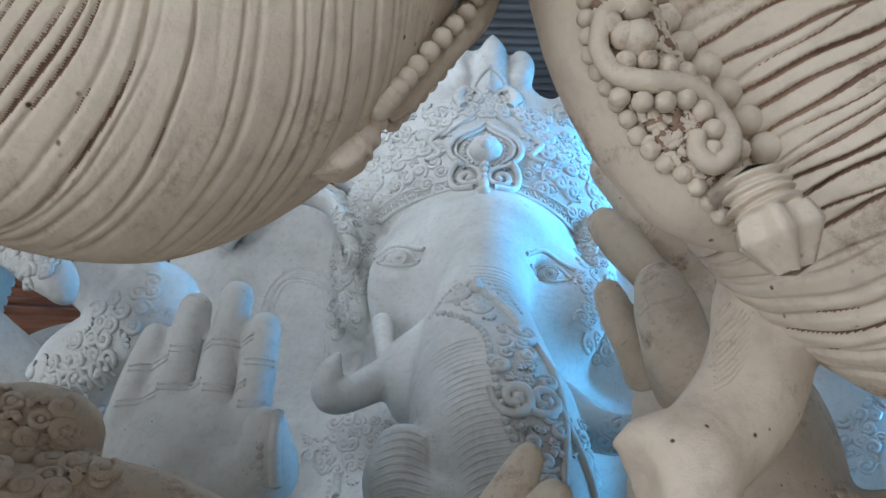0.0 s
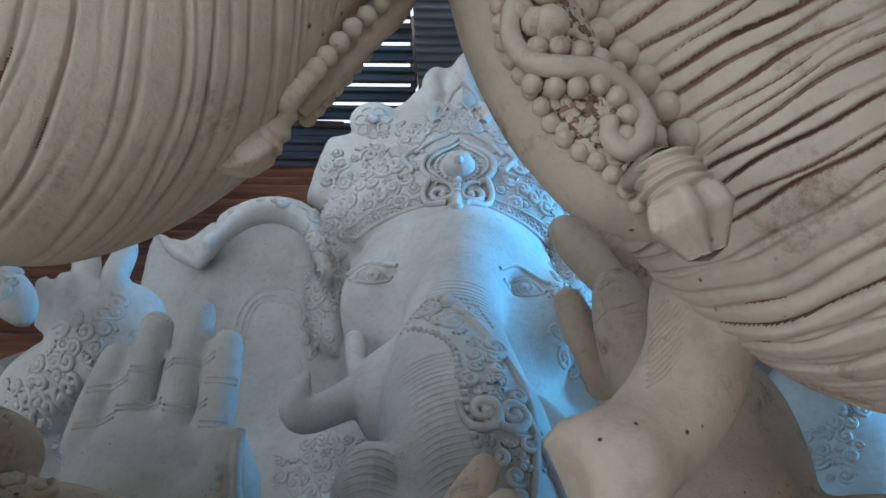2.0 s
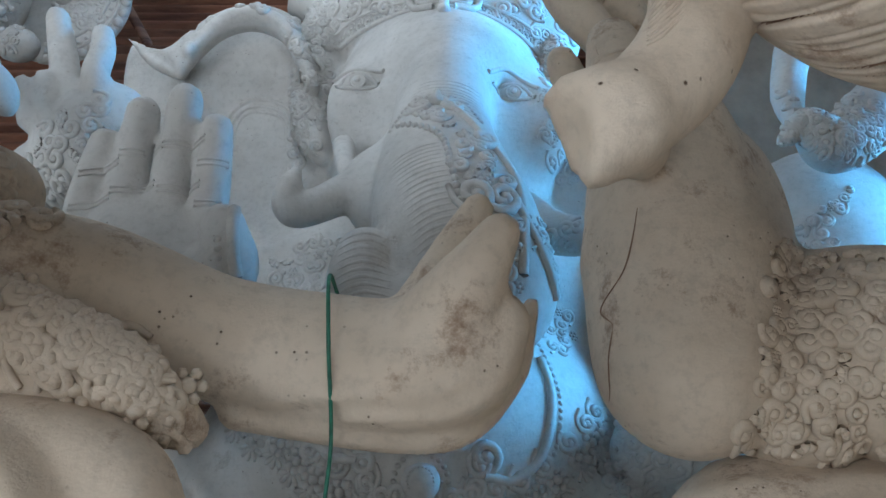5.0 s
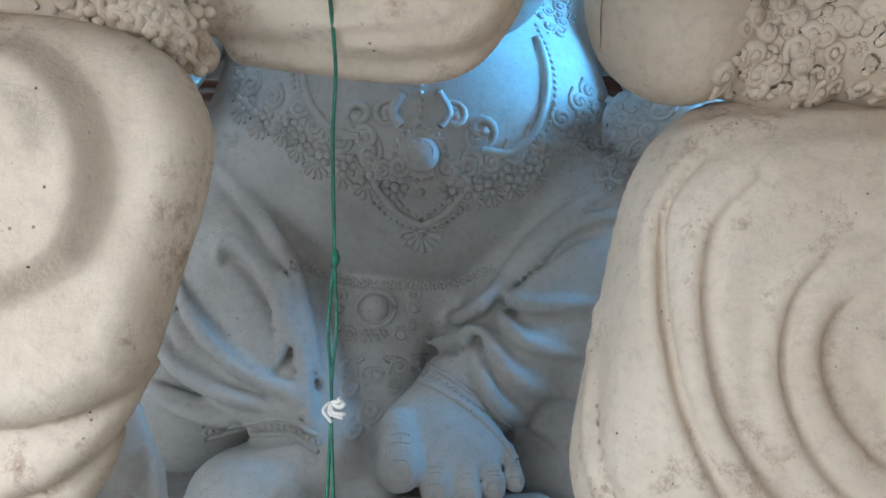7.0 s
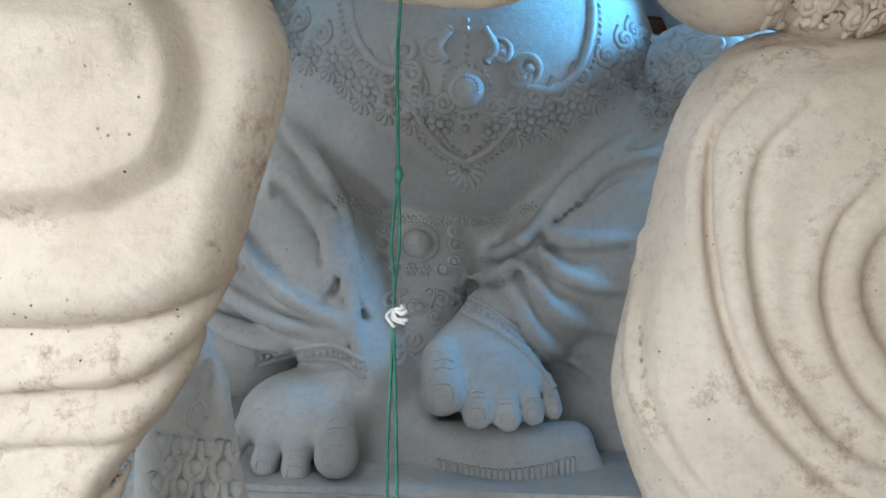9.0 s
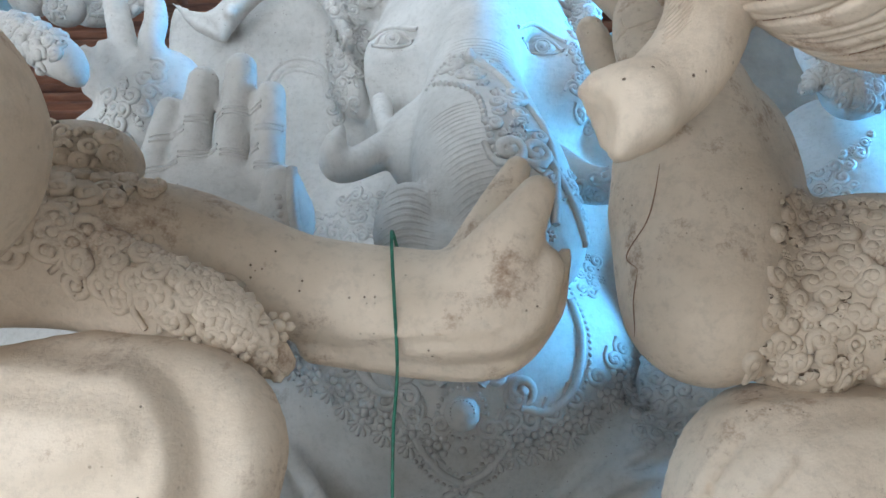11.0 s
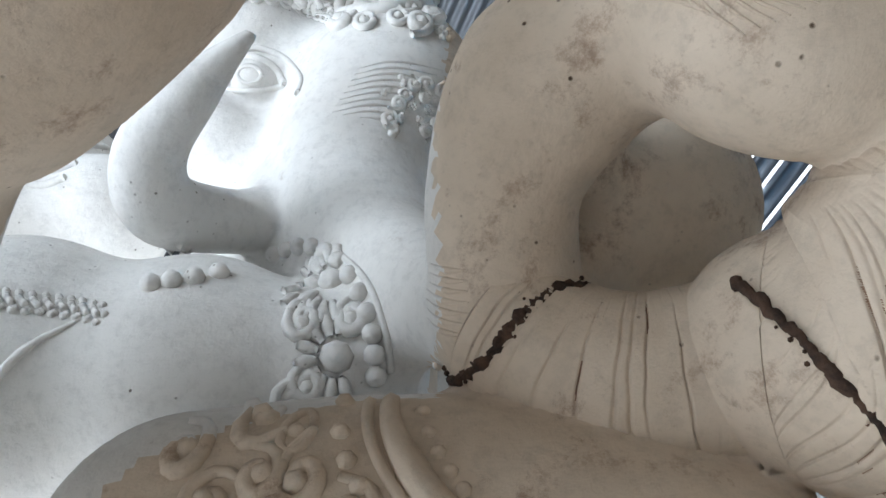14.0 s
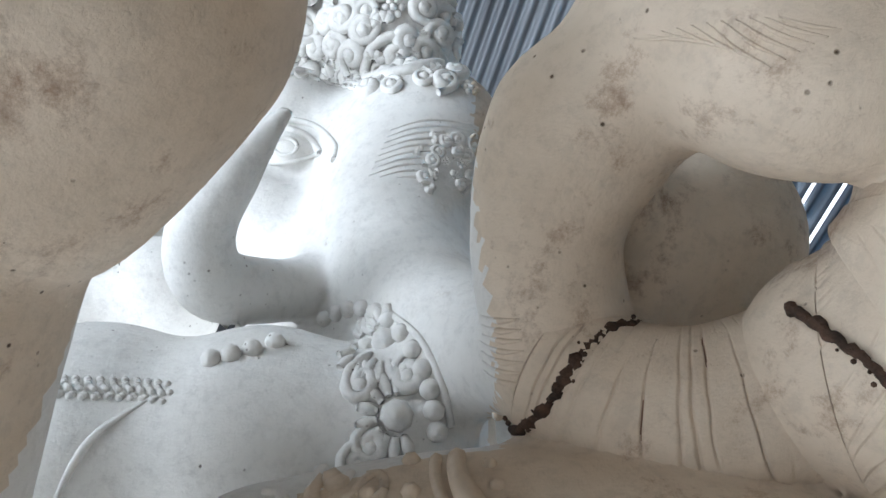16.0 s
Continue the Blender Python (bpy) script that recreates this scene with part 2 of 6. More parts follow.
        c0[:, 3] = -1
        c1[:, 3] = -1
        self.add(v, f, mat)
        # deepest groove faces turn brown: dirt, and the shade of their depth painted in
        if dirt_shade is not None:
            self.M[-1] = np.where(cut.ravel()[f].mean(1) < -0.0056, dirt_shade, mat)
        base = self.count - len(v)
        for c in (c0, c1):
            self.F.append(np.where(c >= 0, c + base, -1))
            self.M.append(np.full(len(c), mat))

    def trunk(self, pts, rad, nu, nv, shape):
        """A limb with a finely cut surface over a solid core."""
        self.tube(pts, [q - 0.012 for q in rad], k=0.01, n=30)
        self.sweep(pts, rad, nu, nv, shape, dirt_shade=3)

    def bead(self, c, r, n=(0, -1, 0), flat=1.0, res=(8, 6), mat=0):
        nv, nu = res
        n = unit(n)
        ref = np.array((0, 0, 1.0)) if abs(n[2]) < 0.9 else np.array((1.0, 0, 0))
        a = unit(np.cross(ref, n))
        b = np.cross(n, a)
        ph = np.linspace(0.015, math.pi - 0.015, nu)
        th = np.arange(nv) * 2 * math.pi / nv
        S = np.stack([np.outer(np.sin(ph), np.cos(th)), np.outer(np.sin(ph), np.sin(th)), np.outer(np.cos(ph), np.ones(nv)) * flat], -1)
        v = np.asarray(c) + r * (S[..., :1] * a + S[..., 1:2] * b + S[..., 2:] * n)
        i, j = np.meshgrid(np.arange(nu - 1), np.arange(nv), indexing="ij")
        j2 = (j + 1) % nv
        f = np.stack([i * nv + j, (i + 1) * nv + j, (i + 1) * nv + j2, i * nv + j2], -1).reshape(-1, 4)
        v = v.reshape(-1, 3)
        self.add(v, f, mat)
        base = self.count - len(v)
        self.F.append(np.array([[base + q, base + (q + 1) % nv, base + (q + 2) % nv, -1] for q in range(1)]))
        self.M.append(np.full(1, mat))

    def surface(self):
        f, h = self.f, self.h
        s = f < 0
        c = sum(s[dx:self.n[0] - 1 + dx, dy:self.n[1] - 1 + dy, dz:self.n[2] - 1 + dz].astype(np.int8)
                for dx in (0, 1) for dy in (0, 1) for dz in (0, 1))
        act = np.argwhere((c > 0) & (c < 8))
        if not len(act):
            return
        ids = -np.ones(np.array(c.shape), np.int64)
        ids[tuple(act.T)] = np.arange(len(act))
        acc, cnt = np.zeros((len(act), 3)), np.zeros(len(act))
        corners = [(x, y, z) for x in (0, 1) for y in (0, 1) for z in (0, 1)]
        for a in corners:
            for ax in range(3):
                if a[ax]:
                    continue
                b = list(a)
                b[ax] = 1
                fa = f[tuple((act + a).T)]
                fb = f[tuple((act + b).T)]
                m = (fa < 0) != (fb < 0)
                t = fa[m] / (fa[m] - fb[m])
                q = np.tile(np.array(a, float), (m.sum(), 1))
                q[:, ax] += t
                acc[m] += q
                cnt[m] += 1
        v = self.lo + h * (act + acc / cnt[:, None])
        quads = []
        for ax in range(3):
            o1, o2 = (ax + 1) % 3, (ax + 2) % 3
            sl0, sl1 = [slice(None)] * 3, [slice(None)] * 3
            sl0[ax], sl1[ax] = slice(0, -1), slice(1, None)
            A, B = s[tuple(sl0)], s[tuple(sl1)]
            e = np.argwhere(A != B)
            e = e[(e[:, o1] > 0) & (e[:, o2] > 0) & (e[:, o1] < self.n[o1] - 1) & (e[:, o2] < self.n[o2] - 1)]
            inside = A[tuple(e.T)]
            d1, d2 = np.eye(3, dtype=int)[o1], np.eye(3, dtype=int)[o2]
            q = np.stack([ids[tuple((e - d1 - d2).T)], ids[tuple((e - d2).T)], ids[tuple(e.T)], ids[tuple((e - d1).T)]], -1)
            q[~inside] = q[~inside][:, ::-1]
            quads.append(q[(q >= 0).all(1)])
        self.add(v, np.vstack(quads))

    def mesh(self, name, mats, pick=None):
        self.surface()
        F = np.vstack(self.F)
        M = np.concatenate(self.M)
        V = np.vstack(self.V)
        if pick:
            M = pick(V[F[:, 0]], M)
        size = np.where(F[:, 3] < 0, 3, 4)
        me = bpy.data.meshes.new(name)
        me.vertices.add(len(V))
        me.vertices.foreach_set("co", V.astype(np.float32).ravel())
        me.loops.add(int(size.sum()))
        me.loops.foreach_set("vertex_index", F[F >= 0].astype(np.int32))
        me.polygons.add(len(F))
        me.polygons.foreach_set("loop_start", np.concatenate([[0], np.cumsum(size)[:-1]]).astype(np.int32))
        me.polygons.foreach_set("material_index", M.astype(np.int32))
        me.polygons.foreach_set("use_smooth", np.ones(len(F), bool))
        me.update(calc_edges=True)
        me.validate()
        for m in mats:
            me.materials.append(m)
        return new(name, me)


class Patch:
    """A flat drawing board in front of a body: what is drawn on it lands on the body below."""

    def __init__(self, clay, o, u, v, up=0.5, reach=1.2, split=(-99, 0)):
        self.clay, self.o, self.u = clay, np.array(o, float), unit(u)
        self.v = unit(np.array(v, float) - (np.dot(v, self.u)) * self.u)
        self.n = np.cross(self.u, self.v)
        self.up, self.reach, self.split = up, reach, split

    def land(self, ab, lift=0.0):
        ab = np.atleast_2d(ab).astype(float)
        up = np.where(ab[:, :1] < self.split[0], self.split[1], self.up)
        start = self.o + ab[:, :1] * self.u + ab[:, 1:2] * self.v + self.n * up
        p = self.clay.cast(start, -self.n, self.reach)
        return p[~np.isnan(p[:, 0])] + self.n * lift

    def runs(self, ab, lift=0.0):
        """The unbroken stretches of a drawn line on the body."""
        ab = np.atleast_2d(ab).astype(float)
        up = np.where(ab[:, :1] < self.split[0], self.split[1], self.up)
        p = self.clay.cast(self.o + ab[:, :1] * self.u + ab[:, 1:2] * self.v + self.n * up, -self.n, self.reach)
        out, now = [], []
        for k in range(len(p)):
            far = now and np.linalg.norm(p[k] - now[-1]) > 0.03 + 3.5 * np.linalg.norm(ab[k] - ab[k - 1])
            if np.isnan(p[k][0]) or far:
                out.append(now)
                now = []
            if not np.isnan(p[k][0]):
                now.append(p[k])
        out.append(now)
        return [np.array(q) + self.n * lift for q in out if len(q) > 2]

    def line(self, ab, r, lift=0.0, n=None, nv=6, mat=0):
        ab = catmull(ab, n or 4 * len(ab)) if len(ab) > 2 else np.linspace(ab[0], ab[1], n or 6)
        for p in self.runs(ab, lift):
            self.clay.sweep(p, r, nv=nv, smooth=False, mat=mat)

    def dot(self, ab, r, lift=0.0, flat=0.8, res=(8, 5), mat=0):
        for p in self.land(ab, lift):
            self.clay.bead(p, r, self.n, flat, res, mat)

    def beads(self, ab, r, gap, flat=0.9, res=(7, 5), lift=0.0):
        c = catmull(ab, 60) if len(ab) > 2 else np.linspace(ab[0], ab[1], 60)
        s = np.r_[0, np.cumsum(np.linalg.norm(np.diff(c, axis=0), axis=1))]
        k = max(int(s[-1] / gap), 2)
        t = np.linspace(0, s[-1], k)
        self.dot(np.stack([np.interp(t, s, c[:, 0]), np.interp(t, s, c[:, 1])], -1), r, lift, flat, res)

    def scroll(self, c, size, ang, hand=1, r=0.012, turns=1.4, lift=0.0):
        t = np.linspace(0, 1, 16)
        rad = size * (1 - 0.82 * t)
        a = radians(ang) + hand * turns * 2 * math.pi * t
        ab = np.stack([c[0] + rad * np.cos(a), c[1] + rad * np.sin(a)], -1)
        tail = np.array([c[0] + size * 1.0 * math.cos(radians(ang)) + hand * size * 0.9 * math.sin(radians(ang)),
                         c[1] + size * 1.0 * math.sin(radians(ang)) - hand * size * 0.9 * math.cos(radians(ang))])
        for p in self.runs(np.vstack([tail, ab]), lift):
            if len(p) < 6:
                continue
            self.clay.sweep(p, [r * 0.6, r * 1.15, r, r * 0.8], nv=6, smooth=False)
            self.clay.bead(p[-1], r * 1.5, self.n, 0.8, (6, 5))

    def fan(self, c, size, ang, k=5, r=0.01, spread=130, lift=0.0):
        for q in range(k):
            a = radians(ang + spread * (q / (k - 1) - 0.5))
            d = np.array((math.cos(a), math.sin(a)))
            self.line([c + d * size * 0.2, c + d * size * 0.6, c + d * size], [r * 0.5, r, r * 1.3, r * 0.9], lift, 5, 6)

    def flower(self, c, size, k=7, lift=0.0):
        for q in range(k):
            a = 2 * math.pi * q / k
            self.dot([(c[0] + size * 0.62 * math.cos(a), c[1] + size * 0.62 * math.sin(a))], size * 0.36, lift, 0.7, (7, 5))
        self.dot([c], size * 0.36, lift + size * 0.12, 0.9)

    def ring(self, c, ra, rb, r, k=24, lift=0.0):
        t = np.linspace(0, 2 * math.pi, k + 1)
        for p in self.runs(np.stack([c[0] + ra * np.cos(t), c[1] + rb * np.sin(t)], -1), lift):
            self.clay.sweep(p, r, nv=6, smooth=False)

    def filigree(self, inside, box, gap, seed, r=0.011, mirror=None, lift=0.0):
        """Crowded carved leafwork: curls, fans, drops and pearls; mirrored about a = mirror."""
        rng = random.Random(seed)
        a0, a1, b0, b1 = box
        b = b0
        row = 0
        while b < b1:
            a = a0 + (gap / 2 if row % 2 else 0)
            while a < a1:
                c = np.array((a + rng.uniform(-0.25, 0.25) * gap, b + rng.uniform(-0.25, 0.25) * gap))
                kind, ang, hand, sz = rng.random(), rng.uniform(0, 360), rng.choice((-1, 1)), gap * rng.uniform(0.42, 0.58)
                for side in ((0, 1) if mirror is not None else (0,)):
                    q = c if not side else np.array((2 * mirror - c[0], c[1]))
                    an, hd = (ang, hand) if not side else (180 - ang, -hand)
                    if not inside(*q):
                        continue
                    if kind < 0.62:
                        self.scroll(q, sz, an, hd, r, 1.2, lift)
                    elif kind < 0.8:
                        self.fan(q, sz, an, 4, r * 0.8, 110, lift)
                    elif kind < 0.92:
                        self.dot([q], sz * 0.5, lift, 0.6)
                        self.ring(q, sz * 0.72, sz * 0.72, r * 0.6, 14, lift)
                    else:
                        self.flower(q, sz * 0.8, 6, lift)
                a += gap
            b += gap * 0.86
            row += 1


def part(name, bm, material, parent=None, label="", smooth=False):
    me = bpy.data.meshes.new(name)
    bm.to_mesh(me)
    bm.free()
    me.materials.append(material)
    if smooth:
        for p in me.polygons:
            p.use_smooth = True
    ob = new(name, me)
    if parent:
        ob.parent = parent
    return tagged(ob, label)


def bm_box(bm, lo, hi, m=None):
    r = bmesh.ops.create_cube(bm, size=1)["verts"]
    for v in r:
        v.co = Vector([lo[k] + (v.co[k] + 0.5) * (hi[k] - lo[k]) for k in range(3)])
        if m:
            v.co = m @ v.co
    return r


def bm_tube(bm, pts, rad, nv=8):
    """A round bar along points."""
    rings = []
    P = [Vector(p) for p in pts]
    a = None
    for i, p in enumerate(P):
        t = (P[min(i + 1, len(P) - 1)] - P[max(i - 1, 0)]).normalized()
        if a is None:
            a = t.orthogonal().normalized()
        a = (a - a.dot(t) * t).normalized()
        b = t.cross(a)
        r = rad[i] if hasattr(rad, "__len__") else rad
        rings.append([bm.verts.new(p + r * (math.cos(q * 2 * math.pi / nv) * a + math.sin(q * 2 * math.pi / nv) * b)) for q in range(nv)])
    for x, y in zip(rings[:-1], rings[1:]):
        for q in range(nv):
            bm.faces.new((x[q], x[(q + 1) % nv], y[(q + 1) % nv], y[q]))
    bm.faces.new(rings[0][::-1])
    bm.faces.new(rings[-1])


# ---------- the great seated elephant-headed statue ----------
def great_statue():
    c = Clay((-1.8, 2.35, 0.3), (1.8, 4.95, 5.35), 0.02)
    # trunk of the body: belly, chest, shoulders, hips
    c.ball((-0.05, 4.12, 1.84), (0.87, 0.64, 0.7))
    c.ball((0.02, 4.3, 2.55), (0.95, 0.5, 0.62), k=0.15)
    c.ball((-0.05, 4.45, 1.1), (1.1, 0.55, 0.55), k=0.1)
    for s in (-1, 1):
        c.ball((0.05 + s * 0.95, 4.25, 2.55), (0.4, 0.38, 0.42), k=0.12)
    # legs with draped cloth
    c.tube([(-0.6, 4.2, 1.25), (-0.758, 4.000, 1.579), (-0.685, 3.920, 1.151), (-0.472, 3.740, 0.786), (-0.352, 3.620, 0.576)], [0.4, 0.36, 0.33, 0.22, 0.2], k=0.08)
    c.tube([(0.5, 4.2, 1.25), (0.700, 4.000, 1.437), (0.520, 3.900, 1.108), (0.226, 3.720, 0.813), (0.108, 3.620, 0.702)], [0.4, 0.36, 0.31, 0.2, 0.17], k=0.08)
    c.ball((0.932, 3.900, 0.972), (0.5, 0.35, 0.5), k=0.1)
    c.ball((-0.972, 3.950, 0.868), (0.4, 0.3, 0.45), k=0.1)
    # cloth panel between the legs
    c.tube([(-0.223, 3.950, 1.104), (-0.229, 3.820, 0.752), (-0.253, 3.600, 0.451), (-0.241, 3.500, 0.217)], [0.26, 0.22, 0.18, 0.18], k=0.05, flat=((0, 1, 0), 0.5))
    c.ball((0.610, 4.000, 0.373), (0.42, 0.35, 0.4), k=0.08)
    c.ball((-0.04, 4.14, 1.84), (0.87, 0.66, 0.68), k=0.02)
    # feet and toes
    c.ball((-0.560, 3.500, 0.469), (0.25, 0.22, 0.14), (20, 0, -8), k=0.06)
    c.ball((0.091, 3.500, 0.651), (0.23, 0.22, 0.14), (25, 0, 12), k=0.06)
    for (a, b, r) in (((-0.747, 3.450, 0.477), (-0.780, 3.330, 0.373), 0.042), ((-0.645, 3.420, 0.465), (-0.657, 3.280, 0.344), 0.048),
                      ((-0.537, 3.400, 0.452), (-0.544, 3.270, 0.330), 0.052), ((-0.414, 3.400, 0.475), (-0.399, 3.250, 0.385), 0.078),
                      ((-0.052, 3.420, 0.703), (-0.044, 3.270, 0.604), 0.078), ((0.070, 3.400, 0.648), (0.076, 3.280, 0.534), 0.055),
                      ((0.161, 3.420, 0.625), (0.179, 3.300, 0.516), 0.048), ((0.243, 3.450, 0.621), (0.269, 3.350, 0.521), 0.042),
                      ((0.316, 3.470, 0.619), (0.344, 3.400, 0.527), 0.036)):
        c.tube([a, np.add(a, b) / 2 + (0, -0.015, 0.015), b], [r * 0.9, r * 0.85, r], k=0.015)
    # foot cushion
    c.tube([(-0.094, 3.500, 0.371), (0.175, 3.420, 0.368), (0.427, 3.500, 0.383)], [0.08, 0.1, 0.08], k=0.02)
    c.tube([(-0.072, 3.500, 0.275), (0.176, 3.400, 0.291), (0.450, 3.500, 0.298)], [0.09, 0.11, 0.09], k=0.02)
    # head, cheeks, brow dome
    c.ball((0.05, 4.15, 3.35), (0.58, 0.47, 0.78), k=0.08)
    c.ball((0.085, 3.900, 3.578), (0.3, 0.25, 0.3), k=0.09)
    c.ball((-0.360, 3.930, 3.337), (0.17, 0.17, 0.24), k=0.06)
    c.ball((0.458, 3.950, 3.302), (0.2, 0.17, 0.26), k=0.06)
    # eye sockets
    for e in ((-0.327, 3.740, 3.435), (0.382, 3.760, 3.392)):
        c.ball(e, (0.11, 0.07, 0.055), k=0.03, cut=True)
        c.ball(np.add(e, (0, 0.075, 0)), (0.08, 0.075, 0.062), k=0.01)
    # the trunk comes down, then curls round to a ribbed tip
    c.tube([(0.087, 3.780, 3.468), (0.061, 3.600, 3.072), (0.079, 3.380, 2.718), (0.127, 3.220, 2.445), (0.202, 3.150, 2.225),
            (0.192, 3.120, 2.322), (0.102, 3.100, 2.140), (-0.075, 3.100, 2.120), (-0.168, 3.100, 2.214), (-0.163, 3.100, 2.311)],
           [0.2, 0.21, 0.26, 0.29, 0.25, 0.2, 0.17, 0.14, 0.115, 0.1], k=0.06, n=44)
    # tusk sheath and tusks
    c.tube([(-0.128, 3.580, 2.929), (-0.212, 3.440, 2.741), (-0.174, 3.380, 2.583), (-0.082, 3.340, 2.437)], [0.1, 0.11, 0.08, 0.02], k=0.04)
    c.tube([(-0.363, 3.720, 3.076), (-0.300, 3.500, 2.814), (-0.213, 3.400, 2.548)], [0.05, 0.04, 0.015], k=0.03)
    c.tube([(-0.077, 3.300, 2.394), (-0.137, 3.220, 2.538), (-0.040, 3.300, 2.790)], [0.012, 0.018, 0.008], k=0.02, cut=True)
    c.tube([(-0.245, 3.450, 2.745), (-0.354, 3.350, 2.627), (-0.447, 3.300, 2.566), (-0.481, 3.280, 2.595), (-0.468, 3.270, 2.658), (-0.446, 3.260, 2.714)],
           [0.08, 0.068, 0.062, 0.055, 0.045, 0.018], k=0.008)
    c.tube([(0.373, 3.450, 2.643), (0.473, 3.350, 2.517), (0.575, 3.300, 2.484), (0.647, 3.300, 2.539)], [0.085, 0.08, 0.07, 0.03], k=0.02)
    # ears
    c.ball((-0.919, 4.100, 3.347), (0.5, 0.13, 0.7), (0, 8, 0), k=0.05)
    c.layer([(-1.558, 3.551), (-1.552, 3.848), (-1.395, 3.807), (-1.266, 3.865), (-1.221, 3.995), (-1.064, 4.099), (-0.884, 4.116), (-0.723, 4.037), (-0.645, 3.835), (-0.566, 3.158), (-0.712, 2.930), (-0.911, 2.900), (-1.300, 3.033), (-1.477, 3.265)], 4.08, 0.06, 0.06, 4.3)
    c.ball((-0.825, 3.930, 3.254), (0.4, 0.2, 0.58), (0, 8, 0), k=0.05, cut=True)
    c.ball((1.0, 4.15, 3.1), (0.45, 0.14, 0.7), k=0.05)
    c.tube([(-0.557, 3.900, 3.499), (-0.615, 3.900, 3.645), (-0.672, 3.900, 3.770), (-0.760, 3.900, 3.854), (-0.873, 3.900, 3.896), (-0.980, 3.900, 3.880), (-1.072, 3.900, 3.815), (-1.142, 3.900, 3.704), (-1.178, 3.900, 3.602)], [0.03, 0.045, 0.05, 0.052, 0.052, 0.05, 0.045, 0.035, 0.02], k=0.03, n=40, flat=((0, 1, 0), 1.5))
    c.layer([(-1.497, 3.776), (-1.305, 3.702), (-1.181, 3.814), (-1.092, 3.766), (-1.152, 3.643), (-1.186, 3.537), (-1.273, 3.559), (-1.377, 3.624)], 3.9, 0.05, 0.06, 4.12)
    c.tube([(-1.403, 3.860, 3.693), (-1.282, 3.860, 3.628), (-1.205, 3.860, 3.549)], [0.012, 0.02, 0.008], k=0.02, cut=True)
    c.ball((-1.160, 3.840, 3.668), (0.03, 0.03, 0.045), k=0.01)
    # neck folds and lobes
    c.ball((-0.571, 4.000, 3.343), (0.09, 0.1, 0.22), (0, -20, 0), k=0.03)
    # crown body
    c.ball((0.06, 4.28, 4.08), (0.74, 0.44, 0.5), k=0.04)
    c.ball((0.07, 4.22, 4.45), (0.6, 0.26, 0.43), k=0.08)
    c.ball((-0.52, 4.3, 3.95), (0.22, 0.2, 0.36), (0, 15, 0), k=0.06)
    c.ball((0.082, 4.050, 4.900), (0.12, 0.08, 0.16), k=0.04)
    c.tube([(0.084, 4.020, 4.799), (0.083, 4.020, 5.059), (0.077, 4.020, 5.223)], [0.06, 0.085, 0.012], k=0.02)
    for s in ((-0.094, 4.050, 4.969), (0.253, 4.050, 4.973)):
        c.tube([np.add(s, (0, 0, -0.1)), np.add(s, (0.03 * np.sign(s[0] - 0.07), 0, 0.02)), np.add(s, (0, 0, 0.1)), np.add(s, (-0.05 * np.sign(s[0] - 0.07), 0, 0.08))], [0.07, 0.055, 0.045, 0.02], k=0.02)
    for s in ((-0.292, 4.120, 4.556), (0.440, 4.150, 4.572)):
        c.ball(s, (0.15, 0.12, 0.17), k=0.06)
    for s in ((-0.452, 4.050, 4.677), (0.555, 4.100, 4.681)):
        c.ball(s, (0.14, 0.06, 0.14), k=0.04)
    c.layer([(-0.785, 4.122), (-0.778, 4.264), (-0.739, 4.485), (-0.701, 4.576), (-0.582, 4.621), (-0.575, 4.760), (-0.475, 4.839), (-0.366, 4.807), (-0.283, 4.873), (-0.233, 4.949), (-0.165, 5.012), (-0.126, 5.155), (-0.025, 5.165), (0.063, 5.278), (0.176, 5.126), (0.283, 5.117), (0.317, 4.914), (0.375, 4.807), (0.453, 4.775), (0.557, 4.808), (0.646, 4.699), (0.627, 4.585), (0.556, 4.448), (0.568, 4.299), (0.539, 4.091), (0.474, 4.045), (0.286, 4.104), (0.064, 4.133), (-0.162, 4.147), (-0.382, 4.098), (-0.548, 3.990)], 4.13, 0.1, 0.1, 4.4)
    # hair at the temples
    c.ball((-0.591, 4.100, 3.700), (0.12, 0.14, 0.42), k=0.05)
    c.ball((0.634, 4.100, 3.550), (0.1, 0.14, 0.42), k=0.04)
    # raised open palm
    palm = (-0.749, 2.820, 2.201)
    c.ball(palm, (0.24, 0.095, 0.2), (0, 12, 0), k=0.02)
    for pts, r in ((((-0.945, 2.800, 2.276), (-0.929, 2.790, 2.412), (-0.897, 2.760, 2.524)), 0.054), (((-0.837, 2.800, 2.334), (-0.820, 2.780, 2.478), (-0.799, 2.750, 2.626)), 0.056),
                   (((-0.703, 2.800, 2.337), (-0.692, 2.780, 2.498), (-0.675, 2.740, 2.664)), 0.057), (((-0.583, 2.800, 2.307), (-0.579, 2.780, 2.431), (-0.575, 2.750, 2.571)), 0.054)):
        c.tube(pts, [r * 1.04, r, r * 0.88], k=0.006)
    c.tube([(-0.605, 2.800, 2.093), (-0.495, 2.740, 2.135), (-0.509, 2.720, 2.253)], [0.11, 0.09, 0.06], k=0.04)
    c.tube([(-0.747, 2.850, 2.150), (-0.836, 2.950, 2.244), (-0.95, 3.3, 1.95), (-1.05, 3.9, 2.3)], [0.16, 0.15, 0.2, 0.26], k=0.06)
    # upper hand with bent fingers
    c.ball((-1.201, 3.250, 2.846), (0.2, 0.14, 0.22), (0, 35, 0), k=0.03)
